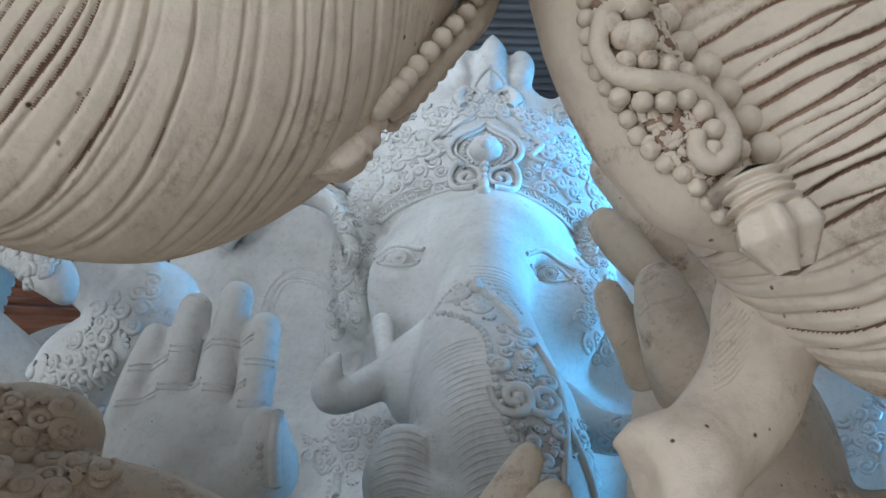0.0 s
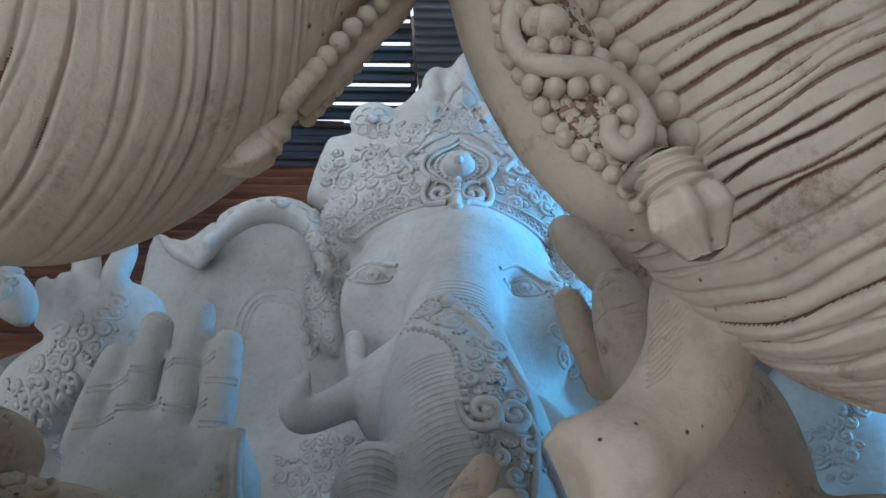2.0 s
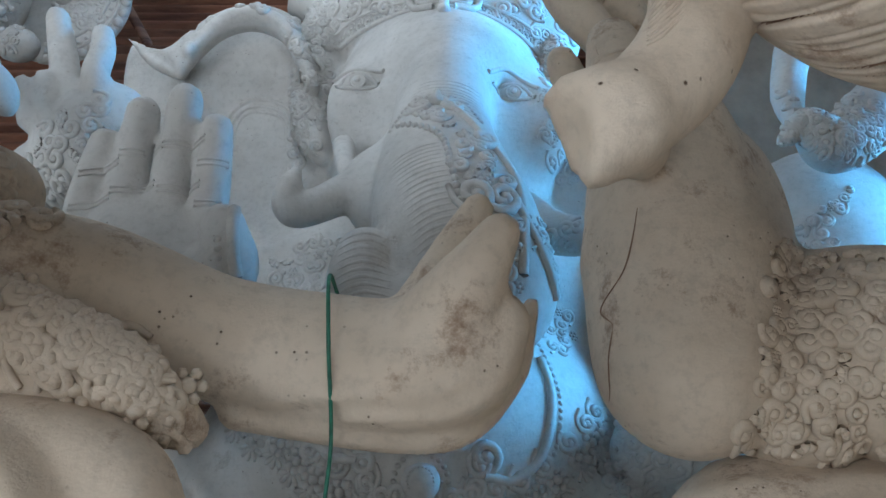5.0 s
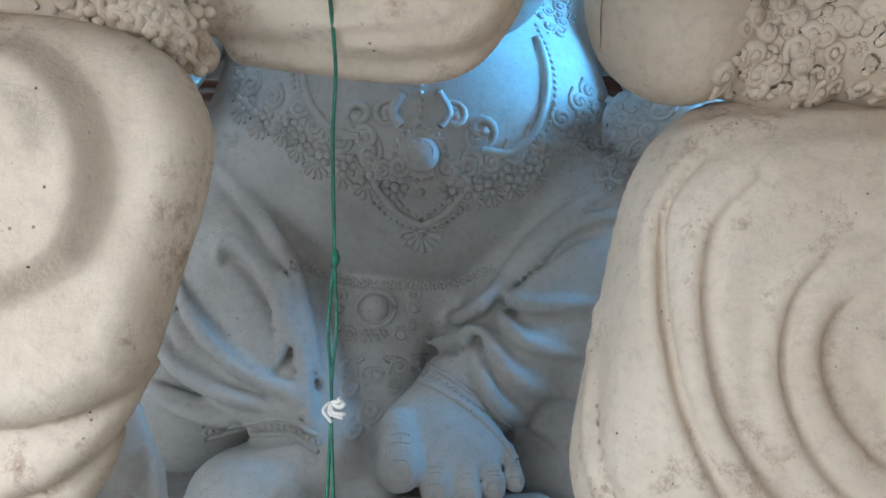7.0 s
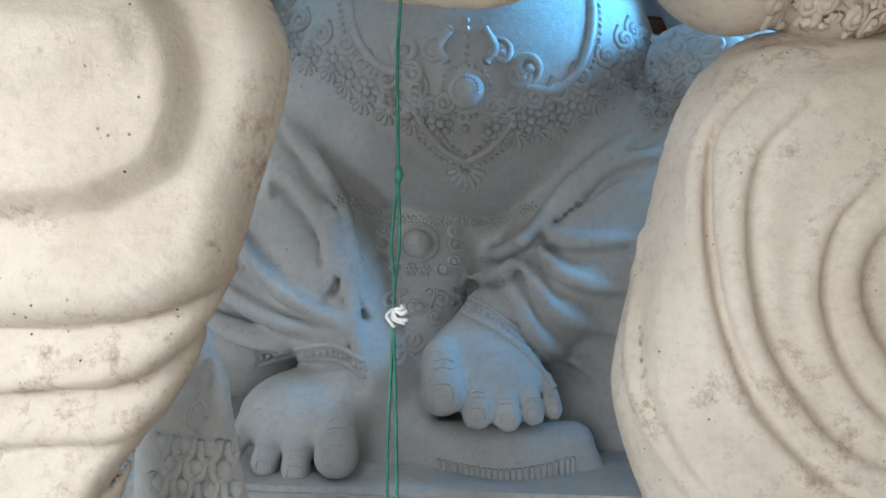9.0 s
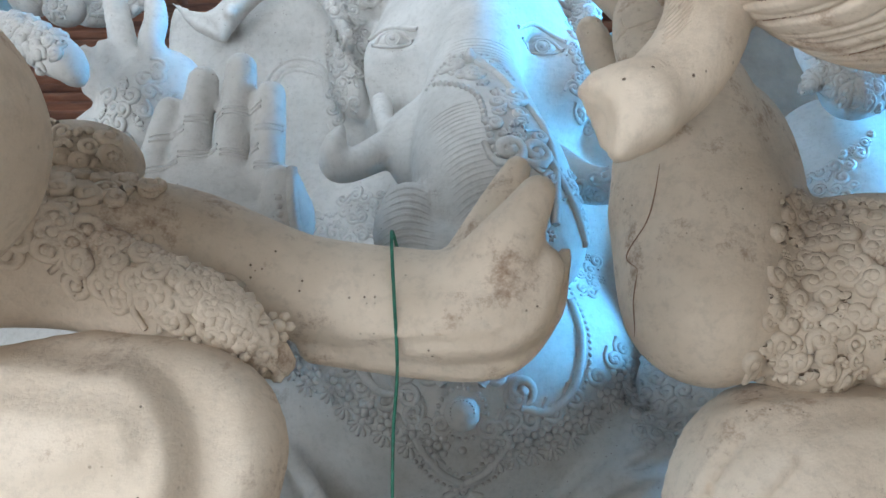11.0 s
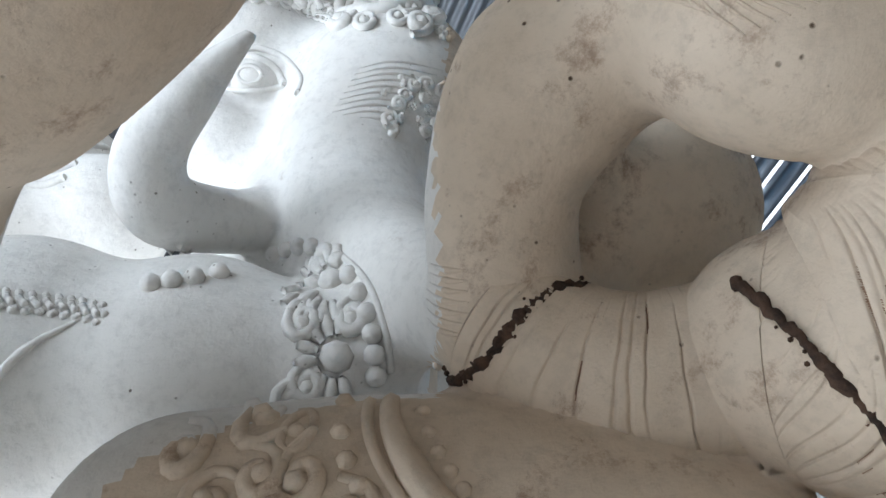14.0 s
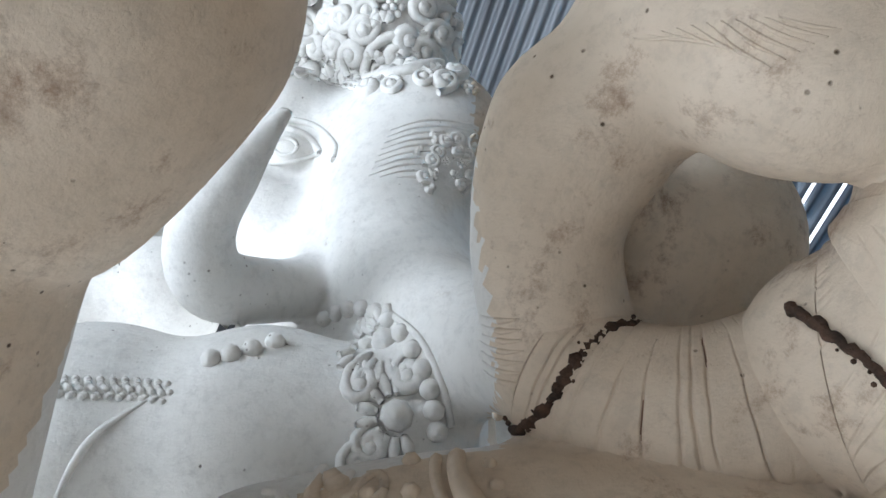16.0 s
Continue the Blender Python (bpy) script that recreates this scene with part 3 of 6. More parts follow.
    for pts, r in ((((-1.298, 3.200, 2.969), (-1.349, 3.180, 3.155), (-1.400, 3.180, 3.313)), 0.052), (((-1.109, 3.200, 2.878), (-1.187, 3.150, 3.012), (-1.194, 3.170, 3.150), (-1.224, 3.200, 3.250)), 0.05),
                   (((-1.329, 3.180, 2.863), (-1.361, 3.140, 3.003)), 0.05), (((-1.409, 3.180, 2.861), (-1.442, 3.140, 2.990)), 0.04)):
        c.tube(pts, [r * 1.1, r, r * 0.85], k=0.015, n=12)
    c.tube([(-1.282, 3.300, 2.768), (-1.505, 3.500, 2.653), (-1.35, 4.0, 2.6)], [0.15, 0.17, 0.25], k=0.04)
    # left forearm with bangle, hand on the knee
    c.tube([(1.05, 4.1, 2.3), (1.12, 3.8, 1.75), (0.842, 3.700, 1.810), (0.948, 3.550, 1.760)], [0.26, 0.2, 0.14, 0.12], k=0.05)
    for row in ([(-0.945, 3.660, 1.230), (-0.802, 3.600, 1.040), (-0.643, 3.560, 0.907), (-0.401, 3.500, 0.810)], [(-1.014, 3.660, 1.024), (-0.861, 3.580, 0.897), (-0.657, 3.530, 0.812), (-0.377, 3.480, 0.760)], [(-1.037, 3.660, 0.817), (-0.842, 3.580, 0.761), (-0.592, 3.520, 0.735), (-0.337, 3.480, 0.719)],
                [(-0.973, 3.660, 1.133), (-0.835, 3.600, 0.959), (-0.641, 3.550, 0.851), (-0.397, 3.500, 0.785)]):
        c.tube(row, [0.03, 0.042, 0.036, 0.02], k=0.012, n=24)
    # cloth folds
    pt = Patch(c, (0, 3.0, 0), (1, 0, 0), (0, 0, 1), 0.6, 2.2, (-0.5, -0.02))
    for ab in ([(-0.916, 1.229), (-0.802, 1.040), (-0.654, 0.902), (-0.420, 0.795)], [(-0.984, 1.028), (-0.868, 0.895), (-0.677, 0.802), (-0.399, 0.740)], [(-1.009, 0.791), (-0.806, 0.730), (-0.592, 0.700), (-0.357, 0.702)],
               [(-0.804, 1.684), (-0.653, 1.523), (-0.545, 1.362), (-0.482, 1.123), (-0.395, 0.861), (-0.352, 0.640)], [(-0.567, 1.448), (-0.481, 1.275), (-0.425, 1.080), (-0.351, 0.861)], [(-0.746, 1.262), (-0.730, 1.352), (-0.658, 1.331), (-0.545, 1.189), (-0.483, 1.020), (-0.501, 0.914)],
               [(0.768, 1.583), (0.591, 1.488), (0.404, 1.320), (0.278, 1.150), (0.194, 1.021), (0.023, 0.956)], [(0.749, 1.468), (0.571, 1.415), (0.446, 1.299), (0.341, 1.192)], [(0.310, 1.167), (0.427, 1.118), (0.643, 1.134)],
               [(0.279, 1.103), (0.408, 0.984), (0.621, 0.934)], [(0.232, 1.043), (0.366, 0.855), (0.602, 0.770)], [(0.186, 0.978), (0.303, 0.759), (0.530, 0.592)], 
               [(0.087, 1.042), (0.193, 1.085), (0.299, 1.188)], ):
        p = pt.land(catmull(ab, 14))
        if len(p) > 4:
            c.tube(p + (0, -0.008, -0.05), [0.008] + [0.026] * 3 + [0.01], k=0.035, n=len(p), cut=True)
            c.tube(p, [0.012] + [0.032] * 3 + [0.014], k=0.02, n=len(p))
    great_relief(c, pt)
    ob = c.mesh("elephant_statue", [WHITE])
    return tagged(ob, "giant white plaster seated elephant-headed statue with tall carved crown", "statue")


def great_relief(c, pt):
    hand = Patch(c, (0, 3.0, 0), (1, 0, 0), (0, 0, 1), 0.6, 0.8)
    chest = Patch(c, (0, 3.5, 0), (1, 0, 0), (0, 0, 1), 0.05, 1.5)
    # eyes
    for e, s in (((-0.327, 3.435), 1), ((0.382, 3.392), -1)):
        x, z = e
        pt.line([(x - 0.1, z - 0.012), (x - 0.05, z + 0.035), (x + 0.02, z + 0.045), (x + 0.1, z - 0.01)], 0.013)
        pt.line([(x - 0.1, z - 0.012), (x, z - 0.04), (x + 0.1, z - 0.01)], 0.009)
        pt.line([(x - 0.12, z + 0.03), (x - 0.03, z + 0.1), (x + 0.12, z + 0.04)], 0.013)
        pt.ring((x, z), 0.035, 0.035, 0.006)
        pt.dot([(x, z)], 0.016, 0.0, 0.5)
    # headband of scallops and pearls over the brow
    arc = [(-0.550, 3.782), (-0.414, 3.859), (-0.193, 3.892), (0.052, 3.916), (0.297, 3.878), (0.475, 3.827), (0.567, 3.781)]
    pt.line(arc, 0.014, n=40)
    up = [(a, b + 0.075) for a, b in arc]
    pt.line(up, 0.011, n=40)
    mid = catmull([(a, b + 0.037) for a, b in arc], 30)
    for q in mid:
        pt.ring(q, 0.02, 0.028, 0.006, 10)
        pt.dot([q], 0.011, 0, 0.7, (6, 4))
    # the tall central jewel
    x0, z0 = (0.060, 4.172)
    for k, r in ((1.0, 0.017), (0.82, 0.01)):
        for s in (-1, 1):
            pt.line([(x0, z0 + 0.27 * k), (x0 + s * 0.05 * k, z0 + 0.2 * k), (x0 + s * 0.165 * k, z0 + 0.09 * k), (x0 + s * 0.185 * k, z0 - 0.03 * k), (x0 + s * 0.1 * k, z0 - 0.13 * k)], r, 0.012, 20)
    pt.dot([(x0, z0)], 0.09, 0.0, 0.75, (16, 10))
    pt.dot([(x0, z0 - 0.01)], 0.03, 0.06, 1.2)
    for k in range(26):
        a = 2 * math.pi * k / 26
        pt.dot([(x0 + 0.112 * math.cos(a), z0 + 0.112 * math.sin(a))], 0.012, 0.004, 0.9, (6, 4))
    rng = random.Random(4)
    for k in range(150):
        a, b = rng.uniform(-0.14, 0.14), rng.uniform(-0.09, 0.2)
        if 0.127 < math.hypot(a, b) and abs(a) < 0.15 * (1 - max(b, 0) / 0.23):
            pt.dot([(x0 + a, z0 + b)], 0.008, 0.002, 0.9, (5, 4))
    for s in (-1, 1):
        pt.scroll((x0 + s * 0.085, z0 - 0.2), 0.075, 90 + s * 10, s, 0.017, 1.3, 0.02)
        pt.line([(x0 + s * 0.14, z0 - 0.08), (x0 + s * 0.175, z0 - 0.18), (x0 + s * 0.14, z0 - 0.28), (x0 + s * 0.05, z0 - 0.3)], 0.018, 0.015)
        pt.line([(x0 + s * 0.21, z0 + 0.22), (x0 + s * 0.3, z0 + 0.1), (x0 + s * 0.24, z0 - 0.02), (x0 + s * 0.31, z0 - 0.06)], 0.017, 0.008)
        pt.line([(x0 + s * 0.06, z0 + 0.33), (x0 + s * 0.17, z0 + 0.24), (x0 + s * 0.24, z0 + 0.12)], 0.014, 0.006)
        pt.scroll((x0 + s * 0.4, z0 + 0.02), 0.06, 100, s, 0.014)
        pt.dot([(x0 + s * 0.34, z0 + 0.18)], 0.05, 0, 0.5, (8, 6))
        pt.ring((x0 + s * 0.34, z0 + 0.18), 0.055, 0.085, 0.011, 18)
        pt.scroll((x0 + s * 0.27, z0 + 0.36), 0.055, 60, -s, 0.013)
        pt.scroll((x0 + s * 0.16, z0 + 0.45), 0.06, 80, s, 0.014)
        pt.line([(x0 + s * 0.13, z0 + 0.42), (x0 + s * 0.17, z0 + 0.52), (x0 + s * 0.13, z0 + 0.6), (x0 + s * 0.08, z0 + 0.57)], [0.035, 0.04, 0.03, 0.02], 0.0)
        f = (-0.443, 4.629) if s < 0 else (0.548, 4.633)
        for k in range(7):
            a = 2 * math.pi * k / 7 + 0.3
            pt.ring((f[0] + 0.075 * math.cos(a), f[1] + 0.075 * math.sin(a)), 0.032, 0.032, 0.009, 12)
        pt.dot([f], 0.035, 0.01)
    pt.line([(x0, z0 - 0.1), (x0, z0 - 0.22), (x0, z0 - 0.34)], [0.02, 0.016, 0.022, 0.03, 0.012], 0.02)
    for k in range(5):
        pt.dot([(x0, z0 - 0.12 - 0.035 * k)], 0.02, 0.03, 0.8)
    pt.dot([(x0, z0 - 0.35)], 0.034, 0.01, 0.7)
    # finial
    for s in (-1, 1):
        pt.line([(x0 + 0.01, z0 + 0.72), (x0 + 0.01 + s * 0.09, z0 + 0.63), (x0 + 0.01 + s * 0.045, z0 + 0.55), (x0 + 0.01 + s * 0.07, z0 + 0.45)], 0.016)
    pt.ring((x0 + 0.01, z0 + 0.5), 0.04, 0.04, 0.01, 16)
    pt.dot([(x0 + 0.01, z0 + 0.5)], 0.016)
    pt.line([(x0 + 0.01, z0 + 0.7), (x0 + 0.01, z0 + 0.58)], 0.008)
    # leafwork over the rest of the crown
    def crown_in(a, b):
        da, db = abs(a - x0), b - z0
        if b < z0 - 0.22 + 0.55 * max(da - 0.25, 0) * 0 or da > 0.74:
            return False
        if da < 0.22 and -0.4 < db < 0.34:
            return False
        return db < 0.66 - 0.62 * da
    pt.filigree(crown_in, (x0 - 0.76, x0 + 0.02, z0 - 0.2, z0 + 0.66), 0.08, 3, 0.0145, x0)
    # hair
    rng = random.Random(9)
    for s, (hx, hz) in ((-1, (-0.593, 3.600)), (1, (0.619, 3.489))):
        pt.filigree(lambda a, b: abs(a - hx) < 0.1, (hx - 0.11, hx + 0.1, hz - 0.4, hz + 0.42), 0.058, 50 + s, 0.012)
    # ear ruffle and inner folds
    e0 = (-0.935, 3.961)
    pt.filigree(lambda a, b: abs(a - e0[0]) < 0.24 and abs(b - e0[1] + 0.6 * (a - e0[0]) ** 2) < 0.06, (e0[0] - 0.24, e0[0] + 0.24, e0[1] - 0.12, e0[1] + 0.08), 0.055, 12, 0.017)
    ex, ez = (-0.825, 3.311)
    for k in (1.0, 0.86, 0.74):
        pt.line([(ex - 0.2 * k, ez - 0.2), (ex - 0.2 * k, ez + 0.1 * k), (ex - 0.08, ez + 0.24 * k), (ex + 0.1 * k, ez + 0.2 * k), (ex + 0.15 * k, ez)], [0.004, 0.012, 0.012, 0.004], -0.004, 24)
    pt.line([(ex + 0.12, ez - 0.1), (ex + 0.16, ez - 0.25), (ex + 0.12, ez - 0.4)], [0.006, 0.02, 0.008], -0.006)
    # wrinkles over the trunk root, ribs down the trunk
    tx, tz = (0.083, 3.151)
    for k in range(11):
        w = 0.2 - 0.004 * k
        z = tz + 0.06 - 0.026 * k
        pt.line([(tx - w, z - 0.04), (tx - w * 0.5, z + 0.005), (tx + 0.02, z + 0.012), (tx + w * 0.6, z), (tx + w, z - 0.03)], [0.001, 0.007, 0.007, 0.001], -0.003, 14)
    tx, tz = (-0.059, 2.570)
    for k in range(26):
        a = radians(150 - 1.0 * k)
        q = np.array((0.000, 2.694)) + k * (np.array((0.116, 2.146)) - np.array((0.000, 2.694))) / 25
        pt.line([q + (-0.14 + 0.002 * k, -0.05), q + (-0.02, 0.0), q + (0.09, 0.02)], [0.001, 0.008, 0.004], -0.003, 10)
    # jewelled plate on the trunk
    jl = [(0.048, 3.087), (0.162, 2.897), (0.256, 2.719), (0.315, 2.554), (0.334, 2.404), (0.322, 2.196)]
    jr = [(-0.093, 2.911), (0.064, 2.763), (0.107, 2.570), (0.153, 2.363), (0.203, 2.262), (0.211, 2.150)]
    L, Rr = catmull(jl, 30), catmull(jr, 30)
    def plate_in(a, b):
        k = int(np.argmin(np.abs(0.5 * (L[:, 1] + Rr[:, 1]) - b)))
        lo, hi = sorted((L[k, 0], Rr[k, 0]))
        return lo < a < hi
    pt.filigree(plate_in, (-0.3, 0.6, min(L[-1, 1], Rr[-1, 1]), max(L[0, 1], Rr[0, 1])), 0.062, 21, 0.011, None, 0.006)
    pt.beads(jr, 0.014, 0.028, 1.0, (6, 5), 0.008)
    pt.line(jl, 0.018, 0.0, 40)
    for q, s in (((0.215, 2.757), 0.055), ((0.178, 2.452), 0.065), ((0.266, 2.456), 0.06)):
        pt.scroll(q, s, 200, 1, 0.016, 1.4, 0.012)
    # topknot of the trunk jewel
    jx, jz = (0.045, 3.121)
    for k in range(4):
        pt.dot([(jx, jz - 0.03 * k)], 0.012 + 0.007 * k, 0.01, 0.9)
    for s in (-1, 1):
        pt.scroll((jx + s * 0.07, jz - 0.12), 0.05, 80, s, 0.013, 1.3, 0.006)
        pt.beads([(jx, jz - 0.02), (jx + s * 0.1, jz - 0.06), (jx + s * 0.17, jz - 0.2)], 0.011, 0.024)
    # ribbed trunk tip
    rx, rz = (-0.157, 2.281)
    for k in range(11):
        z = rz + 0.07 - 0.026 * k
        pt.line([(rx - 0.1, z - 0.02), (rx, z + 0.01), (rx + 0.1, z - 0.012)], [0.002, 0.009, 0.002], -0.002, 10)
    # necklace and pendant on the belly
    px_, pz_ = (0.015, 1.662)
    pt.dot([(px_, pz_)], 0.068, 0.0, 0.55, (16, 8))
    for k in range(22):
        a = 2 * math.pi * k / 22
        pt.dot([(px_ + 0.092 * math.cos(a), pz_ + 0.092 * math.sin(a))], 0.012, 0, 0.8, (6, 4))
        pt.dot([(px_ + 0.045 * math.cos(a), pz_ + 0.045 * math.sin(a))], 0.006, 0.03, 0.8, (5, 4))
    for s in (-1, 1):
        q = (-0.204, 1.801) if s < 0 else (0.229, 1.750)
        pt.scroll(q, 0.06, 270, s, 0.018, 1.2)
        pts = [(-0.203, 1.729), (-0.307, 1.750), (-0.396, 1.870), (-0.442, 2.080), (-0.498, 2.446)] if s < 0 else [(0.229, 1.688), (0.332, 1.677), (0.439, 1.776), (0.479, 1.993), (0.414, 2.220), (0.307, 2.465)]
        pt.line(pts, 0.019, 0.0, 30)
        pt.beads([(a + s * 0.035, b - 0.02) for a, b in pts], 0.011, 0.026)
        edge = [(-0.077, 1.550), (-0.221, 1.612), (-0.368, 1.677), (-0.462, 1.780), (-0.614, 1.842), (-0.719, 1.987)] if s < 0 else [(0.127, 1.540), (0.229, 1.562), (0.353, 1.595), (0.472, 1.675), (0.604, 1.799), (0.677, 1.874)]
        for q in catmull(edge, 9):
            pt.flower(q, 0.052, 7)
            pt.fan(np.array((q[0] + s * 0.015, q[1] - 0.03)), 0.055, 270 + s * 20, 5, 0.009)
        inner = [(a - s * 0.015, b + 0.075) for a, b in edge]
        for q in catmull(inner, 8):
            pt.scroll(q, 0.042, 90 + s * 70, s, 0.013)
        v = [(px_ + s * 0.15, pz_ - 0.06), (px_ + s * 0.17, pz_ - 0.1), (px_ + s * 0.09, pz_ - 0.2), (px_, pz_ - 0.25)]
        pt.line(v, 0.016)
        pt.scroll((px_ + s * 0.135, pz_ - 0.05), 0.035, 300, -s, 0.012)
        for k in (0.75, 1.3):
            pt.beads([(px_ + (a - px_) * k, pz_ + (b - pz_) * (0.62 + 0.38 * k)) for a, b in v], 0.0105, 0.024)
        pt.line([(px_ + s * 0.06, pz_ + 0.22), (px_ + s * 0.1, pz_ + 0.15), (px_ + s * 0.07, pz_ + 0.1)], 0.02)
        pt.scroll((px_ + s * 0.12, pz_ + 0.14), 0.045, 100, -s, 0.014)
        pt.scroll((px_ + s * 0.2, pz_ + 0.06), 0.045, 150, s, 0.014)
        pt.scroll((px_ + s * 0.19, pz_ - 0.02), 0.04, 200, -s, 0.012)
    pt.fan(np.array((px_, pz_ - 0.27)), 0.075, 270, 7, 0.013, 150)
    pt.dot([(px_, pz_ - 0.13)], 0.016, 0.005, 0.8)
    pt.beads([(px_, pz_ + 0.25), (px_, pz_ + 0.1)], 0.011, 0.022)
    # belt and the jewelled cloth panel
    belt = [(-0.468, 1.265), (-0.290, 1.203), (-0.102, 1.186), (0.107, 1.193), (0.276, 1.246)]
    for q in catmull(belt, 26):
        pt.flower(q, 0.026, 5)
    lx, lz = (-0.174, 1.098)
    pt.dot([(lx, lz)], 0.055, 0, 0.6, (14, 7))
    pt.ring((lx, lz), 0.075, 0.07, 0.012)
    pt.filigree(lambda a, b: abs(a - lx) < 0.17 + 0.25 * (b - lz) and (abs(a - lx) > 0.09 or b < lz - 0.09), (lx - 0.2, lx + 0.01, lz - 0.42, lz + 0.1), 0.07, 33, 0.011, lx)
    # anklets, hem bands and toe lines
    for ab, n in (([(-0.824, 0.591), (-0.645, 0.634), (-0.465, 0.668), (-0.333, 0.620)], 22), ([(-0.032, 0.858), (0.107, 0.816), (0.245, 0.720), (0.360, 0.592)], 20)):
        pt.line(ab, 0.012, 0, 30)
        pt.line([(a, b + 0.055) for a, b in ab], 0.01, 0, 30)
        for q in catmull([(a, b + 0.028) for a, b in ab], n):
            pt.dot([q], 0.016, 0, 0.5, (5, 4))
    for q, w in (((-0.770, 0.367), 0.03), ((-0.649, 0.339), 0.034), ((-0.539, 0.322), 0.036), ((-0.397, 0.394), 0.055), ((-0.043, 0.606), 0.055),
                 ((0.076, 0.537), 0.038), ((0.177, 0.519), 0.034), ((0.267, 0.524), 0.03), ((0.339, 0.535), 0.026)):
        pt.line([(q[0] - w * 0.7, q[1] - w * 0.2), (q[0] - w * 0.62, q[1] + w * 0.6), (q[0], q[1] + w * 0.8), (q[0] + w * 0.62, q[1] + w * 0.6), (q[0] + w * 0.7, q[1] - w * 0.2)], 0.004)
        for k in (1.5, 1.9):
            pt.line([(q[0] - w * 0.6, q[1] + w * k), (q[0], q[1] + w * (k + 0.15)), (q[0] + w * 0.6, q[1] + w * k)], 0.004)
    # cushion fringe
    for q in catmull([(-0.057, 0.338), (0.173, 0.337), (0.416, 0.359)], 24):
        pt.line([q, (q[0], q[1] - 0.05)], 0.011)
    # finger creases of the open palm
    for q, w, an in (((-0.890, 2.427), 0.055, 18), ((-0.902, 2.321), 0.055, 18), ((-0.776, 2.484), 0.06, 12), ((-0.789, 2.371), 0.06, 12), ((-0.653, 2.507), 0.06, 8),
                     ((-0.657, 2.372), 0.06, 8), ((-0.555, 2.450), 0.056, 6), ((-0.552, 2.327), 0.056, 6)):
        t = math.tan(radians(-an))
        for k in (0, 0.016):
            hand.line([(q[0] - w, q[1] + w * t + k), (q[0], q[1] + k - 0.006), (q[0] + w, q[1] - w * t + k)], 0.0045, 0.0)
    # bangles of the upper arm and chest leafwork
    bx, bz = (-1.320, 2.692)
    pt.filigree(lambda a, b: abs((a - bx) * 0.7 - (b - bz)) < 0.11 and abs(a - bx) < 0.2, (bx - 0.22, bx + 0.22, bz - 0.25, bz + 0.25), 0.06, 43, 0.012)
    bx, bz = (-1.355, 2.550)
    pt.filigree(lambda a, b: abs(b - bz) < 0.1, (bx - 0.25, bx + 0.2, bz - 0.1, bz + 0.1), 0.055, 44, 0.014)
    sx, sz = (-0.384, 2.566)
    chest.filigree(lambda a, b: math.hypot((a - sx) / 0.28, (b - sz) / 0.16) < 1, (sx - 0.3, sx + 0.3, sz - 0.2, sz + 0.2), 0.06, 45, 0.011)
    bx, bz = (0.794, 1.760)
    pt.filigree(lambda a, b: abs(a - bx) < 0.12 and abs(b - bz) < 0.2, (bx - 0.12, bx + 0.12, bz - 0.2, bz + 0.2), 0.055, 46, 0.013)
    bx, bz = (0.511, 2.358)
    pt.filigree(lambda a, b: abs(a - bx) < 0.12 and abs(b - bz) < 0.16, (bx - 0.12, bx + 0.12, bz - 0.16, bz + 0.16), 0.055, 47, 0.011)


great_statue()


# ---------- the near statue whose trunk coils overhead ----------
def grooves(count, depth, seed, width=1.0, twist=0.0, even=0.35):
    """Hand-cut lines across a trunk, uneven in depth and spacing."""
    rng = np.random.RandomState(seed)
    at = (np.arange(count) + rng.uniform(-0.3, 0.3, count)) / count
    if twist:
        at = np.concatenate([at - math.copysign(k, twist) for k in range(int(math.ceil(abs(twist))) + 1)])
        count = len(at)
    dep = depth * rng.uniform(0.35, 1.0, count)
    w = width * (0.0013 + 0.002 * rng.rand(count))

    def shape(u, a):
        out = 0.0
        for p, d, q, j in zip(at, dep, w, rng.rand(count)):
            c = p + twist * a / (2 * math.pi) + 0.004 * np.sin(3 * a + 9 * j) + 0.0015 * np.sin(11 * a + 30 * j)
            out = out - d * np.exp(-((u - c) / q) ** 2) * np.clip(even + 0.9 * np.sin(a * 1.5 + 7 * j), even - 0.35, 1)
        return out + 0.002 * np.sin(9 * u + 2 * a) + 0.0015 * np.sin(23 * u - 3 * a)
    return shape


